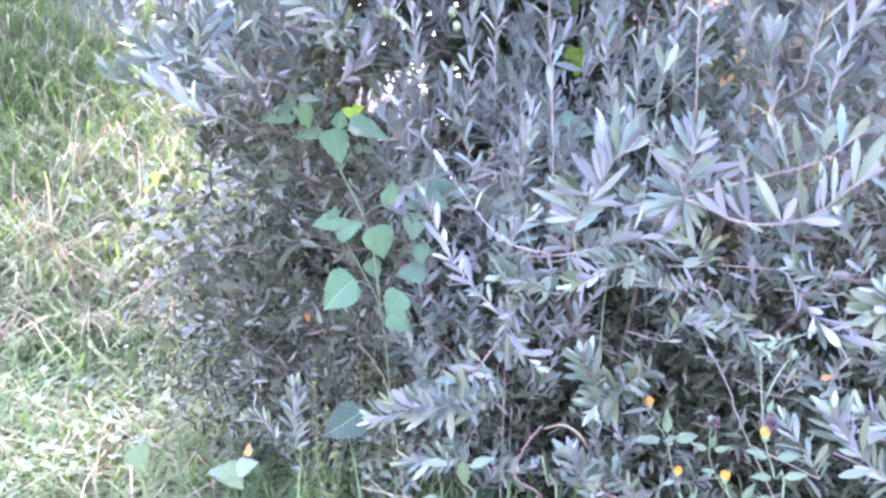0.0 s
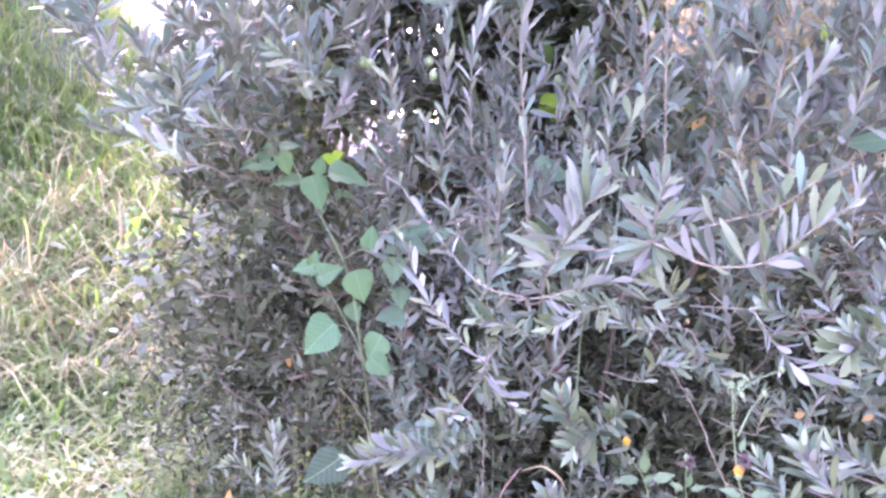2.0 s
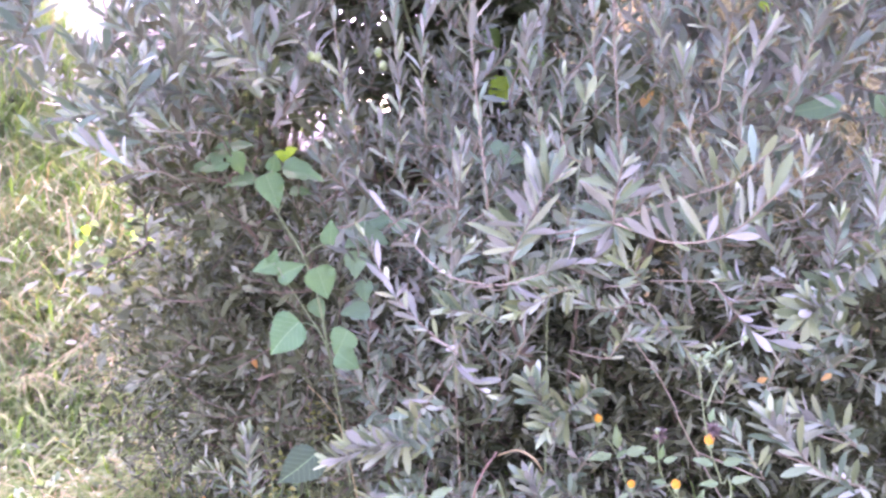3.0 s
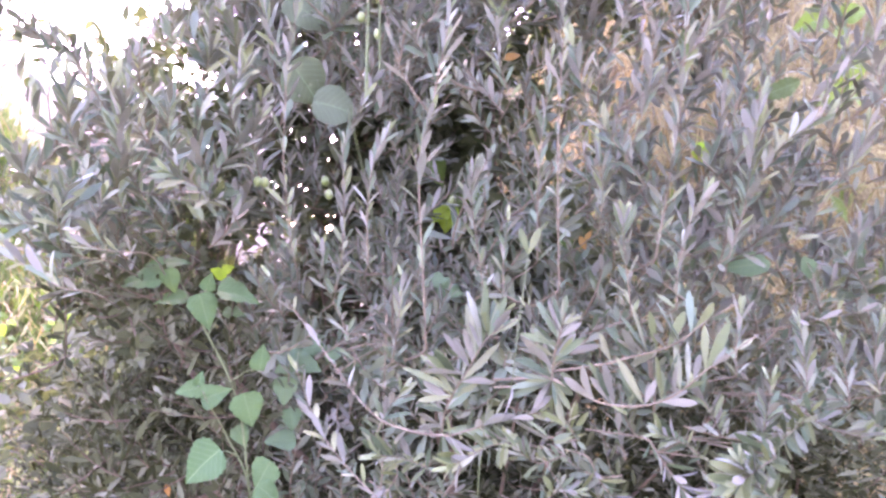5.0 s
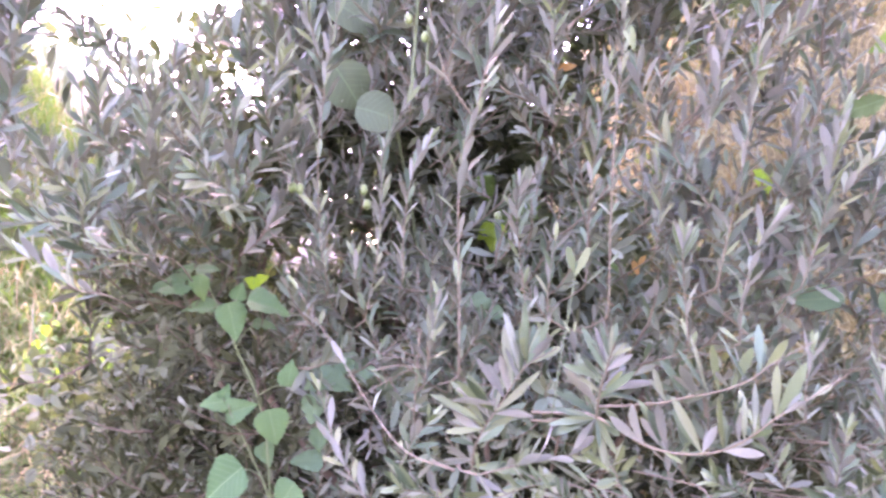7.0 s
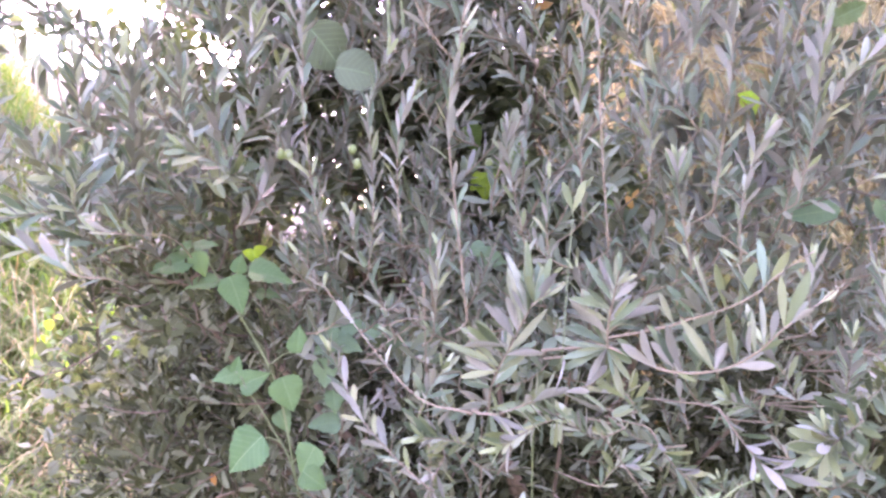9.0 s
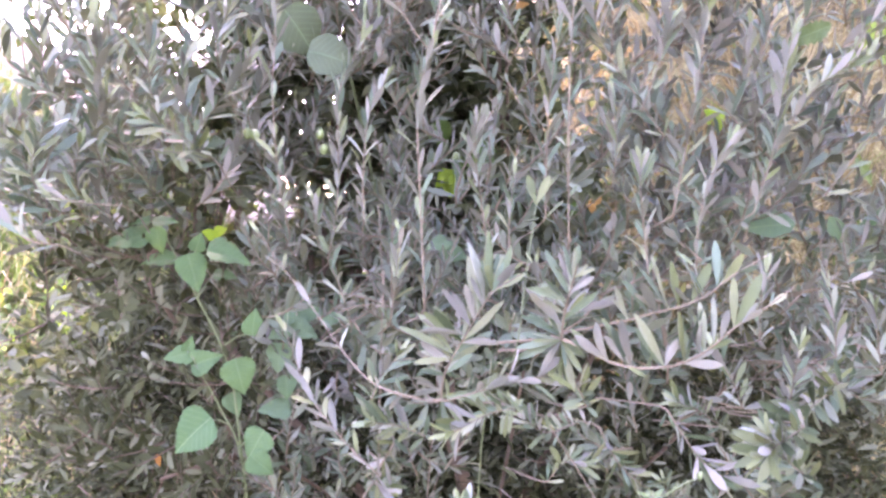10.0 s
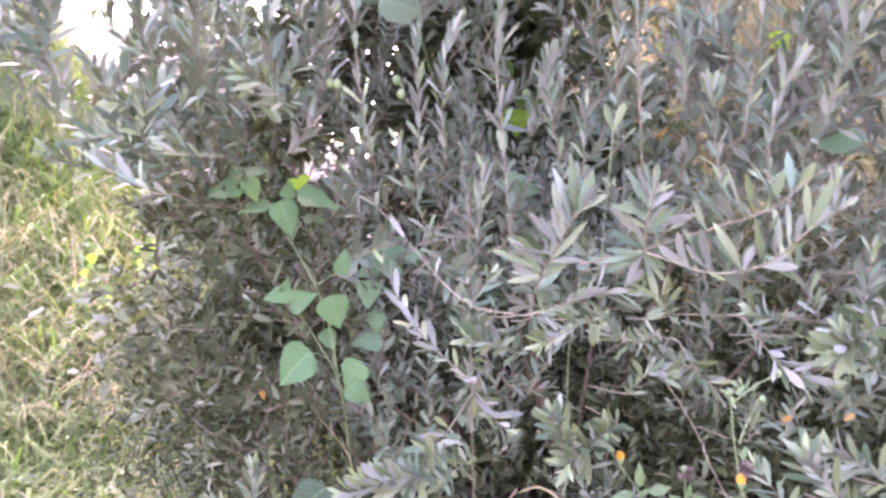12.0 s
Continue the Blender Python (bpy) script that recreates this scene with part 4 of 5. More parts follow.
def fill_crown(count):
    """The mass of leafy twigs behind the front shoots, and the small-leaved shrub beside it."""
    r = random.Random(21)
    leaves, twigs, low_leaves, low_twigs = Heap(), Heap(), Heap(), Heap()
    made = 0
    while made < count:
        x, z = r.uniform(-1.4, 1.7), r.uniform(.1, 2.9)
        open_sky = x < -.1 and z > 1.4
        sunny = x > .75 and z > 1.35
        made += 1
        y = crown_front(x, z) + (.7 if sunny else .95) * r.random() ** 1.4 + (0 if not open_sky else -.1)
        if x < (crown_left(z) + r.uniform(0, .05)) * y:
            continue
        hollow = -.08 if x > .7 and 1.15 < z < 1.7 else .03 if sunny else .02 if open_sky else .36 if z < 1.0 and x > .45 else .24 if z < 1.15 and x > .5 else .16 if z < 1.15 and x > .15 else .06 if z < 1.15 else -.06
        # Unseen overhang above the view, added to shade the lower front.
        if z > 2.3 and x > -.1:
            y -= 1.5 * min(1, (z - 2.3) / .3) * r.random()
            hollow = -.3
        if noise.noise((x * 4.4, y * 4.4 + 5, z * 4.4)) < hollow:
            continue
        # Low left fill takes the small leaves whose colour is darkened for shade.
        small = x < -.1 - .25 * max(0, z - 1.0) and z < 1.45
        reach = r.uniform(.14, .26)
        upright = z > 1.3 and not small
        way = Vector((r.uniform(-.8, .8), r.uniform(-.7, .2), r.uniform(.25, 1.2))) if upright else Vector((r.uniform(-.8, .7) - .25 * (x < 0), r.uniform(-.9, .3), r.uniform(-.2, 1.2)))
        way.normalize()
        a = Vector((x, y, z))
        c = a + way * reach
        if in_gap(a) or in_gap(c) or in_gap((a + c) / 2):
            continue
        b = (a + c) / 2 + Vector((r.uniform(-.02, .02), r.uniform(-.02, .02), -.02))
        points = bend(a, b, c, 5)
        (low_twigs if small else twigs).add(*tube(points, [.0028, .0025, .002, .0016, .001], 4))
        size = r.uniform(.046, .064) if small else r.uniform(.07, .09) if open_sky else r.uniform(.05, .068)
        for place, turn, length in leaf_places(points, r.randint(7, 10), size, r, start=.05, spread=18, open_base=60 if upright else 68):
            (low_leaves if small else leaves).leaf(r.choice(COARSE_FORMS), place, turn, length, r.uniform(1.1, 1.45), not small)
    hang("foliage", leaves.mesh("foliage", [CROWN_TOP, CROWN_UNDER]), olive, "dense narrow grey-green leaves", "stuff")
    hang("twig", twigs.mesh("twig", [TWIG]), olive, "thin grey-brown twigs", "stuff")
    beside = thing("small_leaved_shrub", "dense brownish-green shrub with small narrow leaves, coloured darker for shade", "shrub", (-.4, 2.7, 0))
    hang("foliage", low_leaves.mesh("foliage", [SMALL_SHADED_LEAF]), beside, kind="stuff")
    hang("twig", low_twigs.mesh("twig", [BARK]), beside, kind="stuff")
    for k in range(7):
        a = Vector((r.uniform(-.1, .1), r.uniform(.1, .25), -.05))
        c = Vector((r.uniform(-.3, .35), r.uniform(-.1, .3), r.uniform(.45, .95)))
        part("stem", mesh_of("stem", *tube(bend(a, (a + c) / 2 + Vector((0, 0, .1)), c, 7), [.008, .007, .0065, .006, .005, .004, .003]), [BARK]), beside)


fill_crown(7000)


# ---- shrubs behind ----
def shrub(name, label, place, size, leaves_wanted, leaf, form, mat, seed):
    """A shrub: a few stems and clumps of leaves with gaps between them."""
    r = random.Random(seed)
    ob = thing(name, label, "shrub", place)
    stems, leaves = Heap(), Heap()
    clumps = []
    for k in range(44):
        d = Vector((r.gauss(0, .5), r.gauss(0, .5), r.uniform(.2, 1.0)))
        p = Vector((d.x * size[0], d.y * size[1], d.z * size[2]))
        clumps.append(p)
        stems.add(*tube(bend((0, 0, -.05), (p.x * .3, p.y * .3, p.z * .6), p, 6), [.009, .007, .005, .004, .003, .002], 5))
    for k in range(leaves_wanted):
        p = r.choice(clumps) + Vector((r.gauss(0, .16), r.gauss(0, .16), r.gauss(0, .16)))
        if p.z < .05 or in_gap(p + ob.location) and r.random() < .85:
            continue
        way = Vector((r.gauss(0, 1), r.gauss(0, 1), r.gauss(.1, .7)))
        leaves.leaf(form, p, frame_of(way, (r.gauss(0, .5), r.gauss(0, .5), 1)), leaf * r.uniform(.7, 1.3))
    part("stem", stems.mesh("stem", [BARK]), ob, kind="stuff")
    part("foliage", leaves.mesh("foliage", [mat]), ob, kind="stuff")
    return ob


WEED_SHAPE = blade_form(WEED_FORM, .15, .15)
HEART_SHAPE = quilted_form(HEART, .22, .16)
HEART_TWIN = quilted_form(HEART, .4, .3, seed=5)
ROUND_SHAPE = quilted_form(ROUND, .3, .3, waves=4)
# Backing foliage whose dark leaf colour deepens the shade inside the crown.
DARK = "foliage behind the olive tree, coloured dark to stand for deep shade"
shrub("shade_shrub", DARK, (.1, 3.3, 0), (.45, .3, 3.1), 9000, .07, WEED_SHAPE, SHADE_LEAF, 3)
shrub("shade_shrub", DARK, (.5, 3.6, 0), (.42, .25, 3.2), 9000, .07, WEED_SHAPE, SHADE_LEAF, 10)
shrub("shade_shrub", DARK, (.75, 3.1, 0), (.45, .25, 3.1), 11000, .07, WEED_SHAPE, SHADE_LEAF, 4)
shrub("shade_shrub", DARK, (-.5, 3.5, 0), (.5, .3, 2.9), 11000, .07, WEED_SHAPE, SHADE_LEAF, 5)
shrub("shade_shrub", DARK, (1.5, 3.0, 0), (.5, .3, 1.0), 3000, .07, WEED_SHAPE, SHADE_LEAF, 6)
# Low leaves added to close the hollows, their dark colour standing for shade.
shrub("low_shade_shrub", "low leaves added under the olive tree, coloured dark to stand for shade", (.3, 2.75, 0), (.6, .2, .8), 9000, .062, blade_form(OLIVE_COARSE, .2, .1), SMALL_SHADED_LEAF, 7)
shrub("low_shade_shrub", "low leaves added under the olive tree, coloured dark to stand for shade", (-.55, 3.0, 0), (.38, .2, 1.15), 12000, .048, blade_form(OLIVE_COARSE, .2, .1), SMALL_SHADED_LEAF, 9)
shrub("low_shade_shrub", "low leaves added under the olive tree, coloured dark to stand for shade", (1.55, 2.45, 0), (.42, .18, 1.15), 9000, .062, blade_form(OLIVE_COARSE, .2, .1), SMALL_SHADED_LEAF, 11)
shrub("low_shade_shrub", "low leaves added under the olive tree, coloured dark to stand for shade", (1.0, 2.5, 0), (.5, .2, .8), 8000, .062, blade_form(OLIVE_COARSE, .2, .1), SMALL_SHADED_LEAF, 8)


def far_tree(place, height, spread, leaves_wanted, seed, low=.12, label="pale green tree lit from behind at the field's edge"):
    """A tree with a forked trunk, limbs and a loose crown of leaf clumps."""
    r = random.Random(seed)
    ob = thing("background_or_blocker_tree", label, "tree", (*place, ground_height(*place)), "background trees")
    fork = Vector((.1, 0, height * .3))
    part("trunk", mesh_of("trunk", *tube(bend((0, 0, -.1), (.05, 0, height * .15), fork, 6), [height * .014 * q for q in (1.5, 1.3, 1.2, 1.1, 1.05, 1)], 9), [BARK]), ob)
    leaves, tips = Heap(), []
    for k in range(14):
        a = k * 2.4
        tip = Vector((math.cos(a) * spread * r.uniform(.4, 1), math.sin(a) * spread * r.uniform(.4, 1), height * r.uniform(low, 1)))
        part("limb", mesh_of("limb", *tube(bend(fork, fork.lerp(tip, .5) + Vector((0, 0, .2)), tip, 6), [.05, .04, .03, .022, .016, .01], 6), [BARK]), ob)
        tips += [tip, fork.lerp(tip, .7) + Vector((r.gauss(0, .2), r.gauss(0, .2), r.gauss(0, .2)))]
    for k in range(leaves_wanted):
        p = r.choice(tips) + Vector((r.gauss(0, .33), r.gauss(0, .33), r.gauss(0, .33)))
        way = Vector((r.gauss(0, 1), r.gauss(0, 1), r.gauss(-.2, .6)))
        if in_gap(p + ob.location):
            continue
        leaves.leaf(WEED_SHAPE, p, frame_of(way, (r.gauss(0, .5), r.gauss(0, .5), 1)), r.uniform(.06, .13))
    part("foliage", leaves.mesh("foliage", [WEED_LEAF]), ob, kind="stuff")


far_tree((-1.0, 10.0), 2.6, 1.4, 9000, 32)
far_tree((.9, 8.5), 4.5, 1.3, 9000, 33)
# Trees added out of view, behind and beside the viewpoint, to block sky light.
for _x, _y, _seed in ((-4.5, -4.2, 41), (-1.5, -5.0, 42), (1.6, -4.6, 43), (4.6, -3.6, 44), (4.5, .2, 45)):
    far_tree((_x, _y), 5.0, 2.2, 7000, _seed, label="unseen leafy tree added round the viewpoint to block sky light")


# ---- grass ----
def grass_field(name, label, count, area, height, mat, seed, keep=None, lean=.6, width=.006):
    """Arching blades rooted on the ground, one mesh."""
    r = random.Random(seed)
    heap = Heap()
    made = 0
    while made < count:
        x, y = r.uniform(area[0], area[1]), r.uniform(area[2], area[3])
        if keep and not keep(x, y, r):
            made += 0.2
            continue
        made += 1
        tall = r.uniform(*height)
        a, bow = r.uniform(0, 2 * math.pi), lean * r.uniform(.4, 1.3)
        d = Vector((math.cos(a), math.sin(a), 0))
        side = Vector((-d.y, d.x, 0)) * width * r.uniform(.6, 1.3)
        root = Vector((x, y, ground_height(x, y) - .02))
        verts = []
        for f, w in ((0, 1), (.35, 1), (.7, .7)):
            p = root + d * tall * bow * f * f + Vector((0, 0, tall * (f - .45 * bow * f * f)))
            verts += [tuple(p - side * w), tuple(p + side * w)]
        verts.append(tuple(root + d * tall * bow + Vector((0, 0, tall * max(.12, 1 - .62 * bow)))))
        heap.add(verts, [(0, 1, 3, 2), (2, 3, 5, 4), (4, 5, 6)])
    ob = new(name, heap.mesh(name, [mat]))
    return tagged(ob, label, "grass", kind="stuff")


def left_of_tree(x, y, r):
    edge = -.35 - .18 * max(0, y - 2) if y < 4 else -.5
    return x < edge + .35 * r.random()


def straw_patch(x, y, r):
    return left_of_tree(x, y, r) and noise.noise((x * .9 + 3, y * .7, 1)) + .4 * (3.0 < y < 5.4) - 1.5 * (y < 2.7) > .05


def on_bank(x, y, r):
    return ground_height(x, y) > .3


grass_field("green_grass", "long tangled green grass", 21000, (-4.5, .3, 1.2, 8.0), (.22, .6), GRASS, 11, left_of_tree, 1.45, .0045)
grass_field("dry_grass", "straw-coloured dry grass lying among the green", 3200, (-4.5, .2, 1.6, 7.5), (.3, .65), STRAW, 12, straw_patch, 1.6, .0036)


def ragged(x, y, r):
    return r.random() < 1.4 - .13 * math.hypot(x, y - 2) + .5 * noise.noise((x * .5, y * .5, 7)) and not (abs(x) < .25 and abs(y) < .25)


grass_field("near_grass", "rough green grass round the viewpoint", 9000, (-3.4, 3.6, -3, 1.3), (.15, .35), GRASS, 16, ragged, .8, .008)
grass_field("meadow_grass", "rough meadow grass spreading out from the tree", 16000, (-10, 10, -8, 9), (.2, .5), GRASS, 19, lambda x, y, r: ragged(x, y, r) and not (-1.4 < x < 2.2 and .5 < y < 4) and not on_bank(x, y, r), .9, .012)
grass_field("slope_grass", "long fine green grass on the sunlit slope", 20000, (-9, -.6, 4.5, 10.5), (.3, .8), GRASS, 13, None, 1.25, .006)
grass_field("slope_straw", "dry straw standing among the slope grass", 4000, (-9, -.6, 4.5, 10.5), (.35, .8), STRAW, 17, None, .9, .005)
grass_field("bank_grass", "dry golden grass on the bank", 15000, (.8, 4.5, 2.6, 6.5), (.1, .4), STRAW, 14, on_bank, 1.1, .006)
grass_field("bank_weeds", "tufts of green grass on the bank", 4200, (.8, 4.5, 2.6, 6.5), (.1, .4), GRASS, 18, lambda x, y, r: on_bank(x, y, r) and noise.noise((x * 2.4, y * 2.4, 3)) > .1, .9, .006)
grass_field("undergrowth_grass", "green grass under the olive tree", 1700, (-.5, 1.2, 1.25, 2.6), (.25, .6), GRASS, 15, None, .6, .005)


def meadow_herbs():
    """Small broad leaves of herbs mixed into the grass."""
    r = random.Random(23)
    heap = Heap()
    for _ in range(1500):
        x, y = r.uniform(-2.2, -.15), r.uniform(1.3, 3.6)
        if noise.noise((x * 1.8, y * 1.8, 9)) < -.05:
            continue
        z = ground_height(x, y) + r.uniform(.06, .26)
        for k in range(r.randint(2, 4)):
            way = Vector((r.gauss(0, 1), r.gauss(0, 1), r.uniform(-.1, .7)))
            heap.leaf(WEED_SHAPE, (x + r.gauss(0, .012), y + r.gauss(0, .012), z), frame_of(way, (r.gauss(0, .4), r.gauss(0, .4), 1)), r.uniform(.025, .05), r.uniform(.9, 1.3))
    tagged(new("meadow_herbs", heap.mesh("meadow_herbs", [WEED_LEAF])), "small lime-green herb leaves among the grass", "herbs", kind="stuff")


meadow_herbs()


def herb_patch():
    """Fine yellow-green herbs standing in the gap beside the tree's foot."""
    r = random.Random(31)
    leaves, stems = Heap(), Heap()
    for _ in range(14):
        root = Vector((-0.32 + r.gauss(0, .07), 2.35 + r.gauss(0, .1), 0))
        top = root + Vector((r.gauss(0, .05), r.gauss(0, .04), 0.6 + r.uniform(-.2, .16)))
        line = bend(root, (root + top) / 2 + Vector((r.gauss(0, .02), 0, 0)), top, 6)
        stems.add(*tube(line, [.0016, .0015, .0014, .0012, .001, .0008], 4))
        for k in range(26):
            place, _ = along(line, r.uniform(.35, 1))
            leaves.leaf(WEED_SHAPE, place, frame_of((r.gauss(0, 1), r.gauss(0, 1), r.uniform(-.3, .8)), (r.gauss(0, .5), -.5, 1)), r.uniform(.012, .026), 1.2)
    ob = tagged(new("herb_patch", leaves.mesh("herb_patch", [HERB_LEAF])), "fine yellow-green herbs beside the tree's foot", "herbs", kind="stuff")
    part("stem", stems.mesh("stem", [GREEN_STEM]), ob, kind="stuff")


herb_patch()


# ---- vines and weeds ----
def broad_leaf(parent, data, centre, length, angle, seed=0, lean=.6):
    """A hanging leaf whose tip points at the angle, degrees from +x towards +z, its face to the front."""
    r = random.Random(seed + int(abs(centre[0]) * 977) + int(centre[2] * 613))
    a = radians(angle)
    way = Vector((math.cos(a), r.uniform(-.35, .1), math.sin(a)))
    normal = Vector((r.uniform(-.4, .4), -1, lean + r.uniform(-.3, .4)))
    ob = new("leaf", data)
    ob.parent = parent
    base = Vector(centre) - parent.location - way.normalized() * length * .45
    ob.matrix_basis = Matrix.LocRotScale(base, frame_of(way, normal).to_quaternion(), (length, length * r.uniform(.9, 1.1), length))
    return base


def vine_leaf_mesh(form, mat):
    return mesh_of("leaf", form[0], form[1], [mat])


HEART_MESH = vine_leaf_mesh(HEART_SHAPE, VINE_LEAF)
HEART_CUPPED = vine_leaf_mesh(HEART_TWIN, VINE_LEAF)
TEAL_MESH = vine_leaf_mesh(HEART_SHAPE, TEAL_LEAF)
ROUND_MESH = vine_leaf_mesh(ROUND_SHAPE, ROUND_LEAF)
LIME_MESH = vine_leaf_mesh(HEART_SHAPE, LIME_LEAF)
WEED_HEART = vine_leaf_mesh(HEART_SHAPE, WEED_LEAF)
DULL_MESH = vine_leaf_mesh(HEART_SHAPE, DULL_LEAF)
TEAL_LONG = vine_leaf_mesh(WEED_SHAPE, TEAL_LEAF)
DEAD_MESH = vine_leaf_mesh(WEED_SHAPE, DEAD_LEAF)
TOOTHED = quilted_form([(x / 16, w * (1.16 if k % 2 else .9)) for k, (x, w) in enumerate((x, float(np.interp(x / 16, (0, .12, .35, .6, .82, 1), (.03, .13, .21, .17, .08, .002)))) for x in range(17))], .3, .22, 5, seed=3)
WEED_MESH = vine_leaf_mesh(TOOTHED, WEED_LEAF)
VINE_BRIGHT = vine_leaf_mesh(HEART_TWIN, CREEPER_LEAF)


def vine():
    root = Vector((-.12, 2.3, 0))
    ob = thing("vine", "green climbing vine with heart-shaped leaves twined in the olive tree", "vine", root)
    lines = [flowing(((-.12, 2.3, -.02), (-.14, 2.2, .5), *((-0.152, 1.96, 0.938), (-0.201, 1.95, 1.072), (-0.254, 1.94, 1.174)))), flowing((*((-0.152, 1.96, 0.938), (-0.184, 1.94, 1.174), (-0.265, 1.93, 1.353), (-0.313, 1.92, 1.454)),))]
    for line in lines:
        part("stem", mesh_of("stem", *tube([p - root for p in line], [.0026 - .00005 * k for k in range(len(line))]), [GREEN_STEM]), ob)
    knots = [p - root for line in lines for p in line]
    facing = ((-0.397, 1.92, 1.456, 0.115, 188), (-0.366, 1.93, 1.492, 0.057, 172), (-0.32, 1.93, 1.494, 0.061, 8), (-0.328, 1.9, 1.451, 0.062, -82), (-0.249, 1.93, 1.449, 0.046, 75), (-0.176, 1.9, 1.424, 0.104, -8), (-0.251, 1.88, 1.384, 0.09, -70), (-0.334, 1.92, 1.41, 0.076, 176), (-0.191, 1.95, 1.375, 0.058, -5),)
    hanging = ((-0.126, 1.9, 1.276, 0.064, 85), (-0.234, 1.94, 1.184, 0.077, 25), (-0.294, 1.95, 1.195, 0.066, 185), (-0.271, 1.96, 1.218, 0.041, 70), (-0.152, 1.88, 1.157, 0.09, -75), (-0.263, 1.93, 1.02, 0.120, -140), (-0.122, 1.92, 0.995, 0.084, -120), (-0.106, 1.91, 0.953, 0.07, -40),)
    for leaves, lean in ((facing, 1.5), (hanging, .4)):
        for k, (x, y, z, size, angle) in enumerate(leaves):
            base = broad_leaf(ob, HEART_CUPPED if k % 2 else HEART_MESH, (x, y, z), size * .88, angle, lean=lean)
            near = min(knots, key=lambda p: (p - base - Vector((0, 0, -.03))).length)
            part("leaf_stalk", mesh_of("leaf_stalk", *tube([near, (near + base) / 2 + Vector((0, 0, .008)), base], [.0018, .0015, .0012], 5), [GREEN_STEM]), ob)
    for x, y, z, size, angle in ((-0.068, 1.98, 1.279, 0.067, 170), (-0.02, 1.97, 1.248, 0.086, -20), (-0.075, 2.0, 1.239, 0.07, 200), (0.047, 2.0, 1.272, 0.062, 15), (-0.075, 1.98, 1.18, 0.081, -95), (-0.057, 2.0, 1.107, 0.065, -85), (-0.178, 2.02, 1.064, 0.065, -60), (-0.086, 2.02, 1.054, 0.088, 175), (-0.004, 2.03, 1.282, 0.071, 10), (0.353, 2.1, 1.423, 0.083, -15), (0.307, 2.1, 1.445, 0.065, 200), (0.207, 2.15, 1.431, 0.061, -60),):
        broad_leaf(ob, TEAL_MESH, (x, y, z), size * .82, angle, lean=.9)


vine()


def climber():
    root = Vector((.2, 2.25, 0))
    ob = thing("climbing_plant", "dull green climber with large round leaves and thin hanging pods", "vine", root)
    line = flowing(((.2, 2.25, -.02), (.25, 2.75, 1.2), *((0.05, 2.1, 1.993), (-0.01, 2.0, 2.051), (0.065, 1.98, 2.217))), 6)
    part("stem", mesh_of("stem", *tube([p - root for p in line], [.004 - .00006 * k for k in range(len(line))]), [GREEN_STEM]), ob)
    for x, y, z, size, angle in ((-0.036, 1.95, 1.929, 0.118, -50), (0.032, 1.93, 1.871, 0.109, -8), (-0.032, 1.95, 2.097, 0.132, -25), (0.251, 1.9, 2.143, 0.094, -20),):
        broad_leaf(ob, ROUND_MESH, (x, y, z), size * .88, angle, lean=.4)
    for top, low in (((0.107, 1.86, 2.155), (0.104, 1.86, 1.887)), ((0.133, 1.88, 2.164), (0.137, 1.88, 1.914))):
        steps = 27
        pts = [Vector(top).lerp(Vector(low), k / (steps - 1)) + Vector((.0006 * math.sin(k), 0, 0)) - root for k in range(steps)]
        part("pod", mesh_of("pod", *tube(pts, [.0046 if k % 2 else .003 for k in range(steps)], 6), [GREEN_STEM]), ob)


climber()


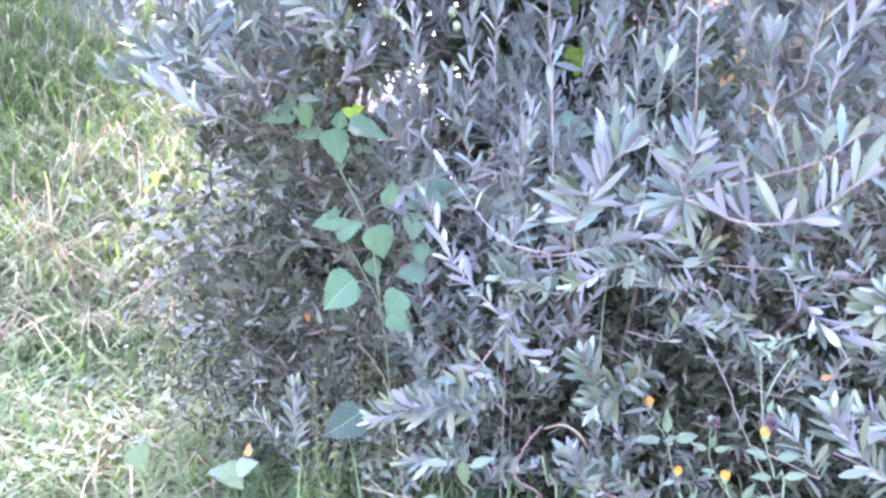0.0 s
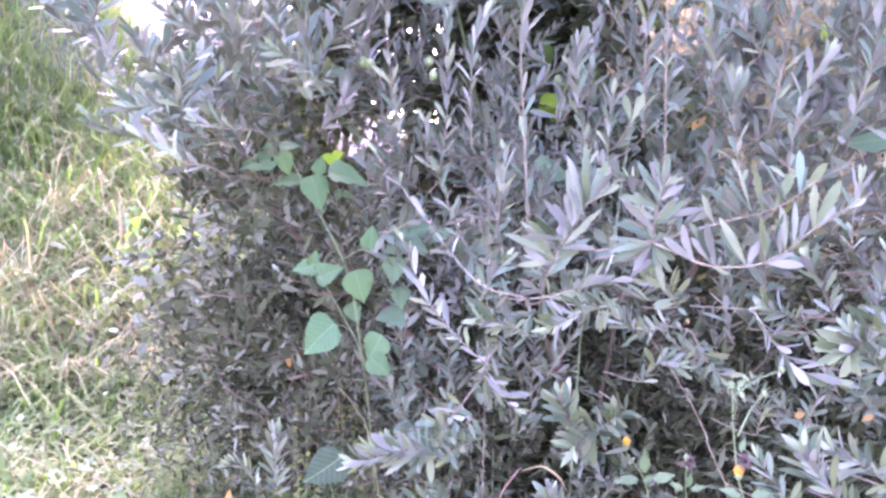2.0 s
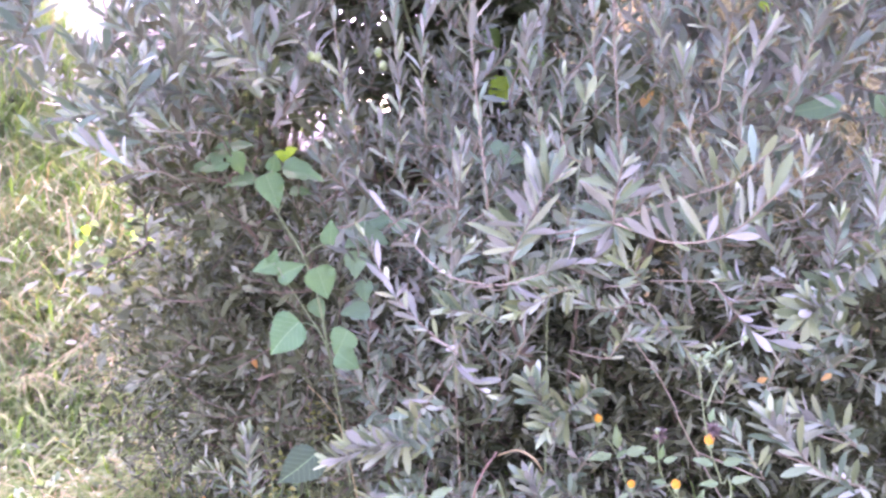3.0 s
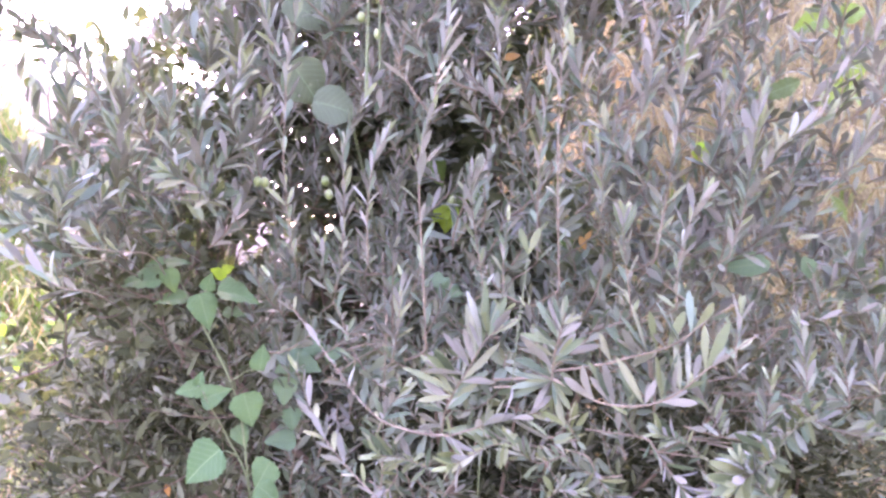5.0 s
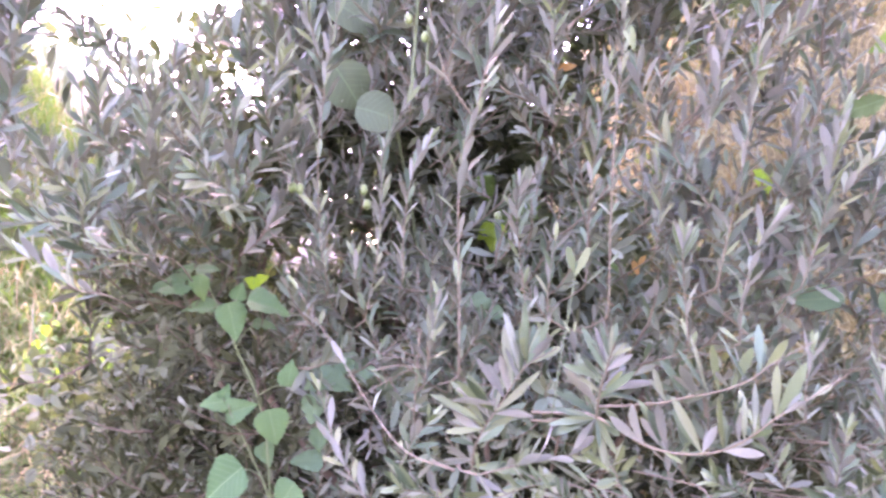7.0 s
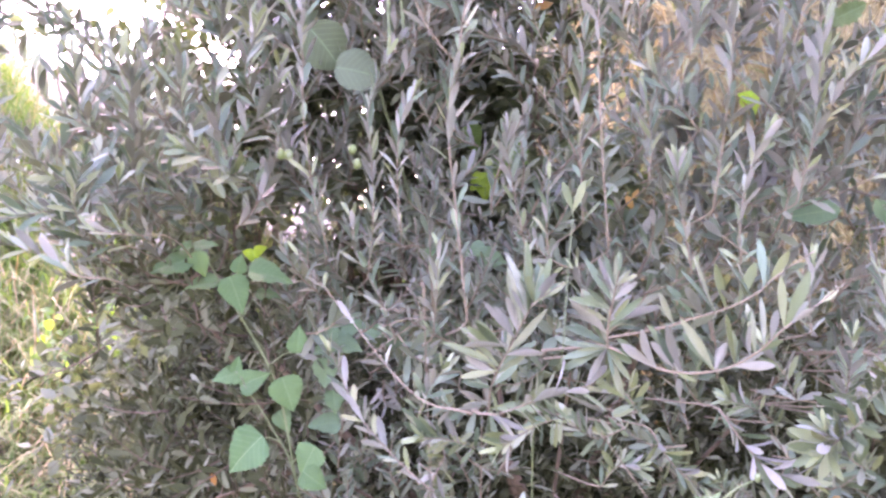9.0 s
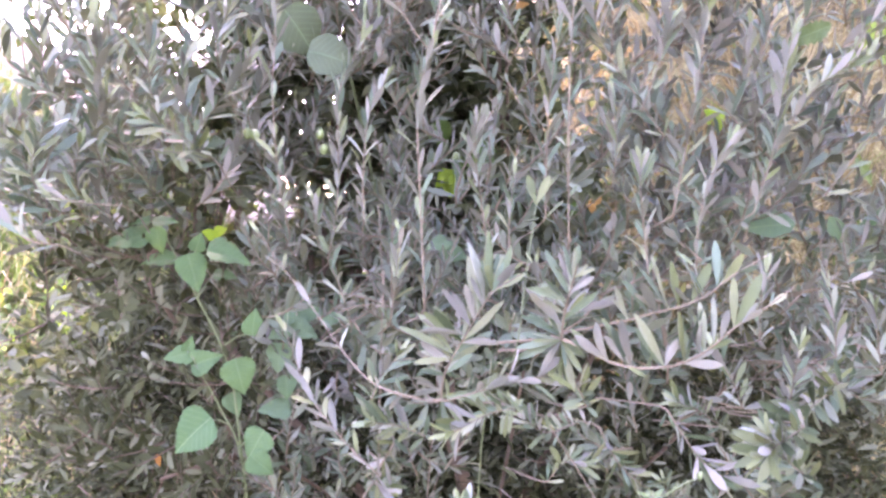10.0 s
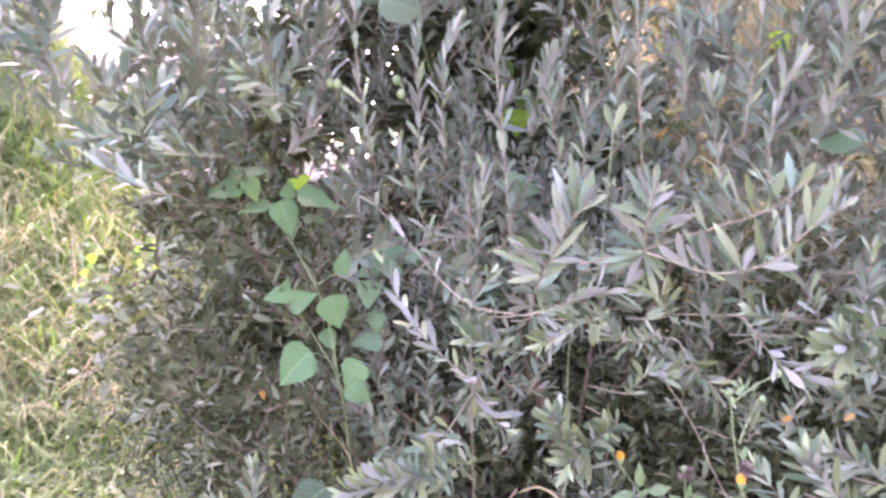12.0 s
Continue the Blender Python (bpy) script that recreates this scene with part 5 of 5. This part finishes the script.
def lone_leaves():
    right = thing("creeper", "creeper with scattered green and lime leaves behind the crown", "vine", (1.2, 2.9, 0))
    lines = (((1.2, 2.9, -.02), (1.5, 2.8, 1.0), *((1.758, 2.5, 1.947), (1.752, 2.45, 2.207), (1.587, 2.4, 2.35))), ((1.2, 2.9, -.02), (.8, 2.95, .9), *((0.589, 2.98, 1.446), (0.494, 2.98, 1.677), (0.444, 2.98, 1.866))), ((1.5, 2.8, 1.0), *((2.014, 3.4, 1.627), (2.011, 3.9, 1.979))))
    for knots in lines:
        line = flowing(knots)
        part("stem", mesh_of("stem", *tube([p - right.location for p in line], [.004 - .00008 * k for k in range(len(line))]), [GREEN_STEM]), right)
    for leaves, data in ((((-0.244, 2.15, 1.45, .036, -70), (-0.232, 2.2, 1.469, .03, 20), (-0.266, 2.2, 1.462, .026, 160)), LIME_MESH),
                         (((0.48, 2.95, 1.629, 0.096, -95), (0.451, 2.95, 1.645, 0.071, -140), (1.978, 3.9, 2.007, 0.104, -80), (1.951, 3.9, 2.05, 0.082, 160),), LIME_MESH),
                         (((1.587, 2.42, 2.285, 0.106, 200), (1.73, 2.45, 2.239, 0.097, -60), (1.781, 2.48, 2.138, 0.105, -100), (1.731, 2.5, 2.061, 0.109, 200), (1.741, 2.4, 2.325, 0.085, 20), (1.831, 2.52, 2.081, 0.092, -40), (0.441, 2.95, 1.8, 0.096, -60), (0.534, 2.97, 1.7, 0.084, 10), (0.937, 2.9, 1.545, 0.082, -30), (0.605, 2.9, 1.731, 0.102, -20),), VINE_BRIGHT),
                         (((0.928, 1.62, 1.511, 0.12, 184), (1.073, 1.62, 1.503, 0.071, -60), (1.234, 1.7, 1.532, 0.084, 200),), TEAL_LONG),
                         (((0.92, 1.5, 1.871, 0.093, 205), (0.908, 1.9, 2.055, 0.086, -70), (1.556, 2.2, 1.67, 0.093, -60),), WEED_MESH)):
        for x, y, z, size, angle in leaves:
            broad_leaf(right, data, (x, y, z), size, angle, lean=.1)
    for x, y, z, size, angle in ((0.937, 2.74, 1.551, 0.06, -60), (0.957, 2.74, 1.578, 0.042, 60), (0.482, 2.0, 2.025, 0.051, 20), (0.974, 1.7, 1.434, 0.029, -40), *((0.749, 1.5, 0.967, 0.027, 10), (1.034, 1.75, 0.872, 0.034, 200), (-0.538, 2.1, 0.527, 0.041, 80), (-0.373, 2.15, 0.899, 0.033, -70))):
        spot = thing("dead_leaf", "yellowed dead leaf caught among olive twigs", "leaf", (x, y, z), "dead leaves")
        broad_leaf(spot, DEAD_MESH, (x, y, z), size, angle)


lone_leaves()


def seedling_leaves():
    """Two young leaves on top of the slender stalk."""
    for tip in ((0.294, 1.17, 1.574), (0.325, 1.17, 1.578)):
        base = Vector((0.309, 1.18, 1.535))
        ob = new("leaf", LEAF_MESHES[0])
        ob.matrix_world = Matrix.LocRotScale(base, frame_of(Vector(tip) - base, (0, -1, .3)).to_quaternion(), (.045, .055, .045))
        tagged(ob, "pale young leaf at the top of a slender stalk", "leaf", "young leaves")


seedling_leaves()


def olives():
    bm = bmesh.new()
    bmesh.ops.create_uvsphere(bm, u_segments=12, v_segments=8, radius=1.0)
    data = bpy.data.meshes.new("olive")
    bm.to_mesh(data)
    bm.free()
    data.materials.append(FRUIT)
    data.polygons.foreach_set("use_smooth", [True] * len(data.polygons))
    for x, y, z in ((-0.13, 1.75, 1.673), (-0.115, 1.75, 1.671), (0.013, 1.8, 1.681), (0.022, 1.8, 1.651), (0.263, 1.9, 1.649), (0.309, 1.85, 1.646), (0.085, 1.75, 2.033), (0.12, 1.75, 1.999)):
        ob = hang("olive", data, olive, "unripe green olive")
        ob.location = Vector((x, y, z)) - olive.location
        ob.scale = (.009, .009, .012)


olives()


def bristly(heap, centre, radius, count, r, length=.012):
    for _ in range(count):
        d = Vector((r.gauss(0, 1), r.gauss(0, 1), r.gauss(0, 1))).normalized()
        heap.add(*tube([centre + d * radius * .3, centre + d * (radius + length * r.uniform(.2, .6))], [.0008, .0005], 3))


def flower_plant(stems, heads, leaf_pairs, seed):
    """A spindly weed with toothed leaves, yellow button heads and dry bristly seed heads."""
    r = random.Random(seed)
    root = Vector((stems[0][0][0], stems[0][0][1], 0))
    ob = thing("flowering_weed", "spindly green weed with small yellow button flowers", "weed", root, "flowering weeds")
    for s in stems:
        pts = flowing(s, 4)
        part("stem", mesh_of("stem", *tube([p - root for p in pts], [.0016 - .0008 * k / len(pts) for k in range(len(pts))]), [GREEN_STEM]), ob)
    for (x, y, z), size, dirs in leaf_pairs:
        for a in dirs:
            d = radians(a)
            tip = Vector((x + math.cos(d) * size * .5, y - .01, z + math.sin(d) * size * .5))
            broad_leaf(ob, WEED_MESH, tip, size * .68, a, seed, .8)
    for kind, (x, y, z) in heads:
        c = Vector((x, y, z)) - root
        heap = Heap()
        if kind == "flower":
            for k in range(90):
                a, q = k * 2.4, math.sqrt(k / 90)
                base = c + Vector((math.cos(a) * q * .004, math.sin(a) * q * .004, 0))
                heap.add(*tube([base, base + Vector((math.cos(a) * q * .003, math.sin(a) * q * .003, (.015 - .005 * q * q) * r.uniform(.85, 1.15)))], [.0012, .0009], 4))
            part("flower", heap.mesh("flower", [PETAL]), ob, "orange-yellow button flower")
            cup = Heap()
            cup.add(*tube([c + Vector((0, 0, -.007)), c + Vector((0, 0, -.003)), c + Vector((0, 0, .003))], [.002, .005, .0058], 8))
            part("calyx", cup.mesh("calyx", [GREEN_STEM]), ob)
        elif kind == "bud":
            heap.add(*tube([c + Vector((0, 0, -.006)), c + Vector((0, 0, -.002)), c + Vector((0, 0, .003)), c + Vector((0, 0, .006))], [.0014, .0042, .0044, .002], 8))
            part("bud", heap.mesh("bud", [GREEN_STEM]), ob, "green bud")
        else:
            bristly(heap, c, .009, 80, r)
            part("seed_head", heap.mesh("seed_head", [SEED]), ob, "dark bristly dry seed head")
    return ob


flower_plant([((0.453, 1.34, -.02), (0.453, 1.34, 0.739), (0.414, 1.34, 0.834), (0.395, 1.34, 0.905), (0.364, 1.34, 0.952), (0.337, 1.34, 1.005)), ((0.437, 1.34, 0.744), (0.429, 1.34, 0.789), (0.421, 1.34, 0.828))],
             [("flower", (0.361, 1.34, 0.969)), ("bud", (0.336, 1.34, 1.011)), ("flower", (0.42, 1.34, 0.838))],
             [((0.395, 1.34, 0.908), 0.066, (178, 10, 95)), ((0.385, 1.34, 0.899), 0.038, (150, 40)), ((0.434, 1.34, 0.778), 0.043, (110, -30, 60)), ((0.417, 1.34, 0.834), 0.034, (200,))], 1)
flower_plant([((0.536, 1.2, -.02), (0.536, 1.2, 0.804), (0.494, 1.2, 0.842), (0.458, 1.2, 0.873), (0.425, 1.2, 0.932), (0.422, 1.2, 1.0)), ((0.458, 1.2, 0.873), (0.454, 1.2, 0.888), (0.452, 1.2, 0.895))],
             [("flower", (0.451, 1.2, 0.899)), ("seed", (0.424, 1.2, 0.996)), ("bud", (0.421, 1.2, 1.002))],
             [((0.421, 1.2, 0.95), 0.037, (150, 20, 80)), ((0.436, 1.2, 0.913), 0.034, (160,)), ((0.474, 1.2, 0.859), 0.051, (60, -20)), ((0.504, 1.2, 0.839), 0.046, (45, -60))], 2)
flower_plant([((0.484, 1.06, -.02), (0.484, 1.06, 0.888), (0.467, 1.06, 0.972), (0.449, 1.06, 1.028), (0.438, 1.06, 1.1), (0.433, 1.06, 1.162)), ((0.434, 1.06, 1.15), (0.468, 1.06, 1.174), (0.501, 1.06, 1.188)), ((0.445, 1.06, 1.092), (0.461, 1.06, 1.13), (0.478, 1.06, 1.153))],
             [("flower", (0.449, 1.06, 1.033)), ("bud", (0.502, 1.06, 1.189)), ("bud", (0.479, 1.06, 1.154)), ("bud", (0.432, 1.06, 1.166)), ("seed", (0.455, 1.06, 1.054))],
             [((0.433, 1.06, 1.162), 0.027, (140, 50)), ((0.457, 1.06, 1.003), 0.046, (155, 15)), ((0.469, 1.06, 0.972), 0.048, (165, 20)), ((0.477, 1.06, 0.928), 0.045, (150, 10, -40)), ((0.444, 1.06, 1.067), 0.03, (75,))], 3)


def low_weed(place, leaves, data, label, lean=1.2):
    ob = thing("weed", label, "weed", (place[0] + .05, place[1] + .16, ground_height(place[0], place[1])))
    top = Vector(leaves[0][:3]) - ob.location
    part("stem", mesh_of("stem", *tube(bend((0, 0, -.02), top * .6 + Vector((.01, .05, .03)), top, 7), [.0022, .0021, .002, .0019, .0018, .0016, .0014]), [GREEN_STEM]), ob)
    for x, y, z, size, angle in leaves:
        broad_leaf(ob, data, (x, y, z), size * .85, angle, lean=lean)


low_weed((-0.25, 1.9), ((-0.25, 1.9, 0.689, 0.135, 215),), DULL_MESH, "broad grey-green leaf on a short stalk under the tree", 0.1)
low_weed((-0.608, 2.2), ((-0.608, 2.2, 0.397, 0.102, -50), (-0.569, 2.2, 0.434, 0.077, 25), (-0.652, 2.2, 0.414, 0.068, 165),), WEED_HEART, "low weed with three pale green leaves in the grass")
low_weed((-0.961, 2.4), ((-0.961, 2.4, 0.355, 0.095, -60),), WEED_HEART, "single lime-green leaf standing in the grass")
low_weed((-0.983, 1.9), ((-0.983, 1.9, 0.44, 0.083, 150), (-0.92, 1.9, 0.421, 0.08, 20),), HEART_MESH, "low weed with pale green leaves in the grass")
low_weed((-0.695, 2.0), ((-0.695, 2.0, 0.368, 0.073, 70), (-0.61, 2.05, 0.385, 0.072, 20),), TEAL_MESH, "low weed with pale green leaves in the grass")
low_weed((-0.038, 1.55), ((-0.038, 1.55, 0.64, 0.098, 200), (0.034, 1.55, 0.625, 0.076, 10), (-0.113, 1.6, 0.614, 0.056, 170),), WEED_HEART, "broad dull green leaves at the tree's foot", 0.8)
low_weed((-0.015, 1.5), ((-0.015, 1.5, 0.782, 0.065, 170), (0.042, 1.5, 0.759, 0.074, -80), (0.076, 1.5, 0.784, 0.063, 30),), WEED_MESH, "leafy green weed at the tree's foot")


def bright_clump():
    r = random.Random(5)
    ob = thing("weed_clump", "lime-green leafy weeds lit from behind beside the tree", "weed", (-1.36, 4.25, ground_height(-1.36, 4.25)))
    for k in range(7):
        a = Vector((r.uniform(-.12, .12), r.uniform(-.1, .1), -.02))
        c = a * 1.4 + Vector((r.uniform(-.1, .1), 0, .1 + 1.06 - ob.location.z + r.uniform(-.12, .1)))
        part("stem", mesh_of("stem", *tube(bend(a, (a + c) / 2, c, 5), [.004] * 5), [GREEN_STEM]), ob)
        for j in range(9):
            p = a.lerp(c, .68 + .32 * j / 8)
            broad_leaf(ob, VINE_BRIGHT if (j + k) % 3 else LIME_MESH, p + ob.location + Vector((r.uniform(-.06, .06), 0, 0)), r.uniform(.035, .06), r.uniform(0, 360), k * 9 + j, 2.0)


bright_clump()


def long_blades():
    """Long arching blades, reddish culms and straw stalks in front of the tree's foot."""
    for knots, r, mat, label in (
            (((0.206, 1.63, -0.02), (0.112, 1.45, 0.676), (0.065, 1.4, 0.714), (-0.085, 1.38, 0.766), (-0.149, 1.38, 0.818)), 0.0024, GREEN_STEM, "green grass culm"),
            (((0.154, 1.68, -0.02), (0.08, 1.5, 0.647), (0.043, 1.5, 0.746), (0.006, 1.5, 0.861)), 0.0018, GREEN_STEM, "green grass culm"),
            (((0.174, 1.58, -0.02), (0.108, 1.4, 0.701), (0.075, 1.38, 0.726), (-0.032, 1.36, 0.77), (-0.151, 1.36, 0.799)), 0.0018, STRAW, "thin dry straw stalk"),
            (((0.137, 1.48, -0.02), (0.157, 1.3, 0.749), (0.167, 1.28, 0.825), (0.121, 1.27, 0.866), (0.134, 1.26, 0.923), (0.163, 1.26, 0.964)), 0.0028, RED_STEM, "reddish bent stalk"),
            (((0.241, 1.43, -0.02), (0.293, 1.25, 0.77), (0.319, 1.25, 0.824), (0.267, 1.24, 0.854), (0.256, 1.24, 0.874)), 0.0022, RED_STEM, "reddish bent stalk"),
            (((0.445, 1.48, -0.02), (0.365, 1.3, 0.754), (0.325, 1.28, 0.829), (0.298, 1.28, 0.86)), 0.0022, RED_STEM, "reddish bent stalk"),
            (((1.0, 1.42, -0.02), (0.74, 1.3, 0.49), (0.475, 1.2, 0.982), (0.452, 1.2, 1.039), (0.413, 1.2, 1.113), (0.342, 1.2, 1.221)), 0.0014, TWIG, "thin dry straw stalk"),
            (((0.25, 1.53, -0.02), (0.208, 1.35, 0.756), (0.187, 1.33, 0.822), (0.173, 1.32, 0.881)), 0.003, GREEN_STEM, "green grass culm"),
            (((0.124, 1.68, -0.02), (0.124, 1.5, 1.325), (0.124, 1.48, 1.365), (0.113, 1.47, 1.536)), 0.0011, TWIG, "thin dry straw stalk"),
            (((0.277, 1.54, -0.02), (0.277, 1.36, 1.15), (0.277, 1.16, 1.324), (0.293, 1.17, 1.428), (0.309, 1.18, 1.535)), 0.0013, GREEN_STEM, "slender green stalk"),
            (((-0.04, 1.98, -0.02), (-0.118, 1.8, 0.755), (-0.157, 1.78, 0.888), (-0.197, 1.78, 0.942)), 0.0016, STRAW, "thin dry straw stalk")):
        a = knots[0]
        ob = thing("stalk", label + " rising from the ground", "grass", a, "stalks")
        pts = [p - Vector(a) for p in flowing(knots, 4)]
        part("stem", mesh_of("stem", *tube(pts, [r * (1 - .5 * i / len(pts)) for i in range(len(pts))], 5), [mat]), ob)
    for knots, width in ((((0.049, 1.48, 1.35), (0.09, 1.46, 1.364), (0.141, 1.45, 1.361)), .0017), (((0.089, 1.47, 1.424), (0.11, 1.46, 1.393), (0.123, 1.46, 1.366)), .0012), (((0.012, 1.5, 1.29), (0.062, 1.48, 1.327), (0.123, 1.46, 1.366)), .0015), (((0.045, 1.5, 1.38), (0.087, 1.48, 1.376), (0.138, 1.46, 1.362)), .0015)):
        ob = thing("straw", "dry straw blade lodged across the twigs", "grass", knots[0])
        pts = [p - Vector(knots[0]) for p in flowing(knots, 4)]
        part("blade", mesh_of("blade", *tube(pts, [width * .6] * len(pts), 4), [TWIG]), ob)
    ob = thing("strap_leaf", "curled orange-brown dead strap leaf", "leaf", (0.164, 1.26, 0.957))
    pts = [p - ob.location for p in flowing(((0.164, 1.26, 0.957), (0.194, 1.24, 0.973), (0.218, 1.22, 0.965), (0.233, 1.21, 0.941)), 4)]
    part("blade", mesh_of("blade", *tube(pts, [.001, .0014, .0017, .002, .0024, .0026, .0028, .0028, .0026, .0022, .0016, .0012, .0008], 4), [STRAW]), ob)


long_blades()
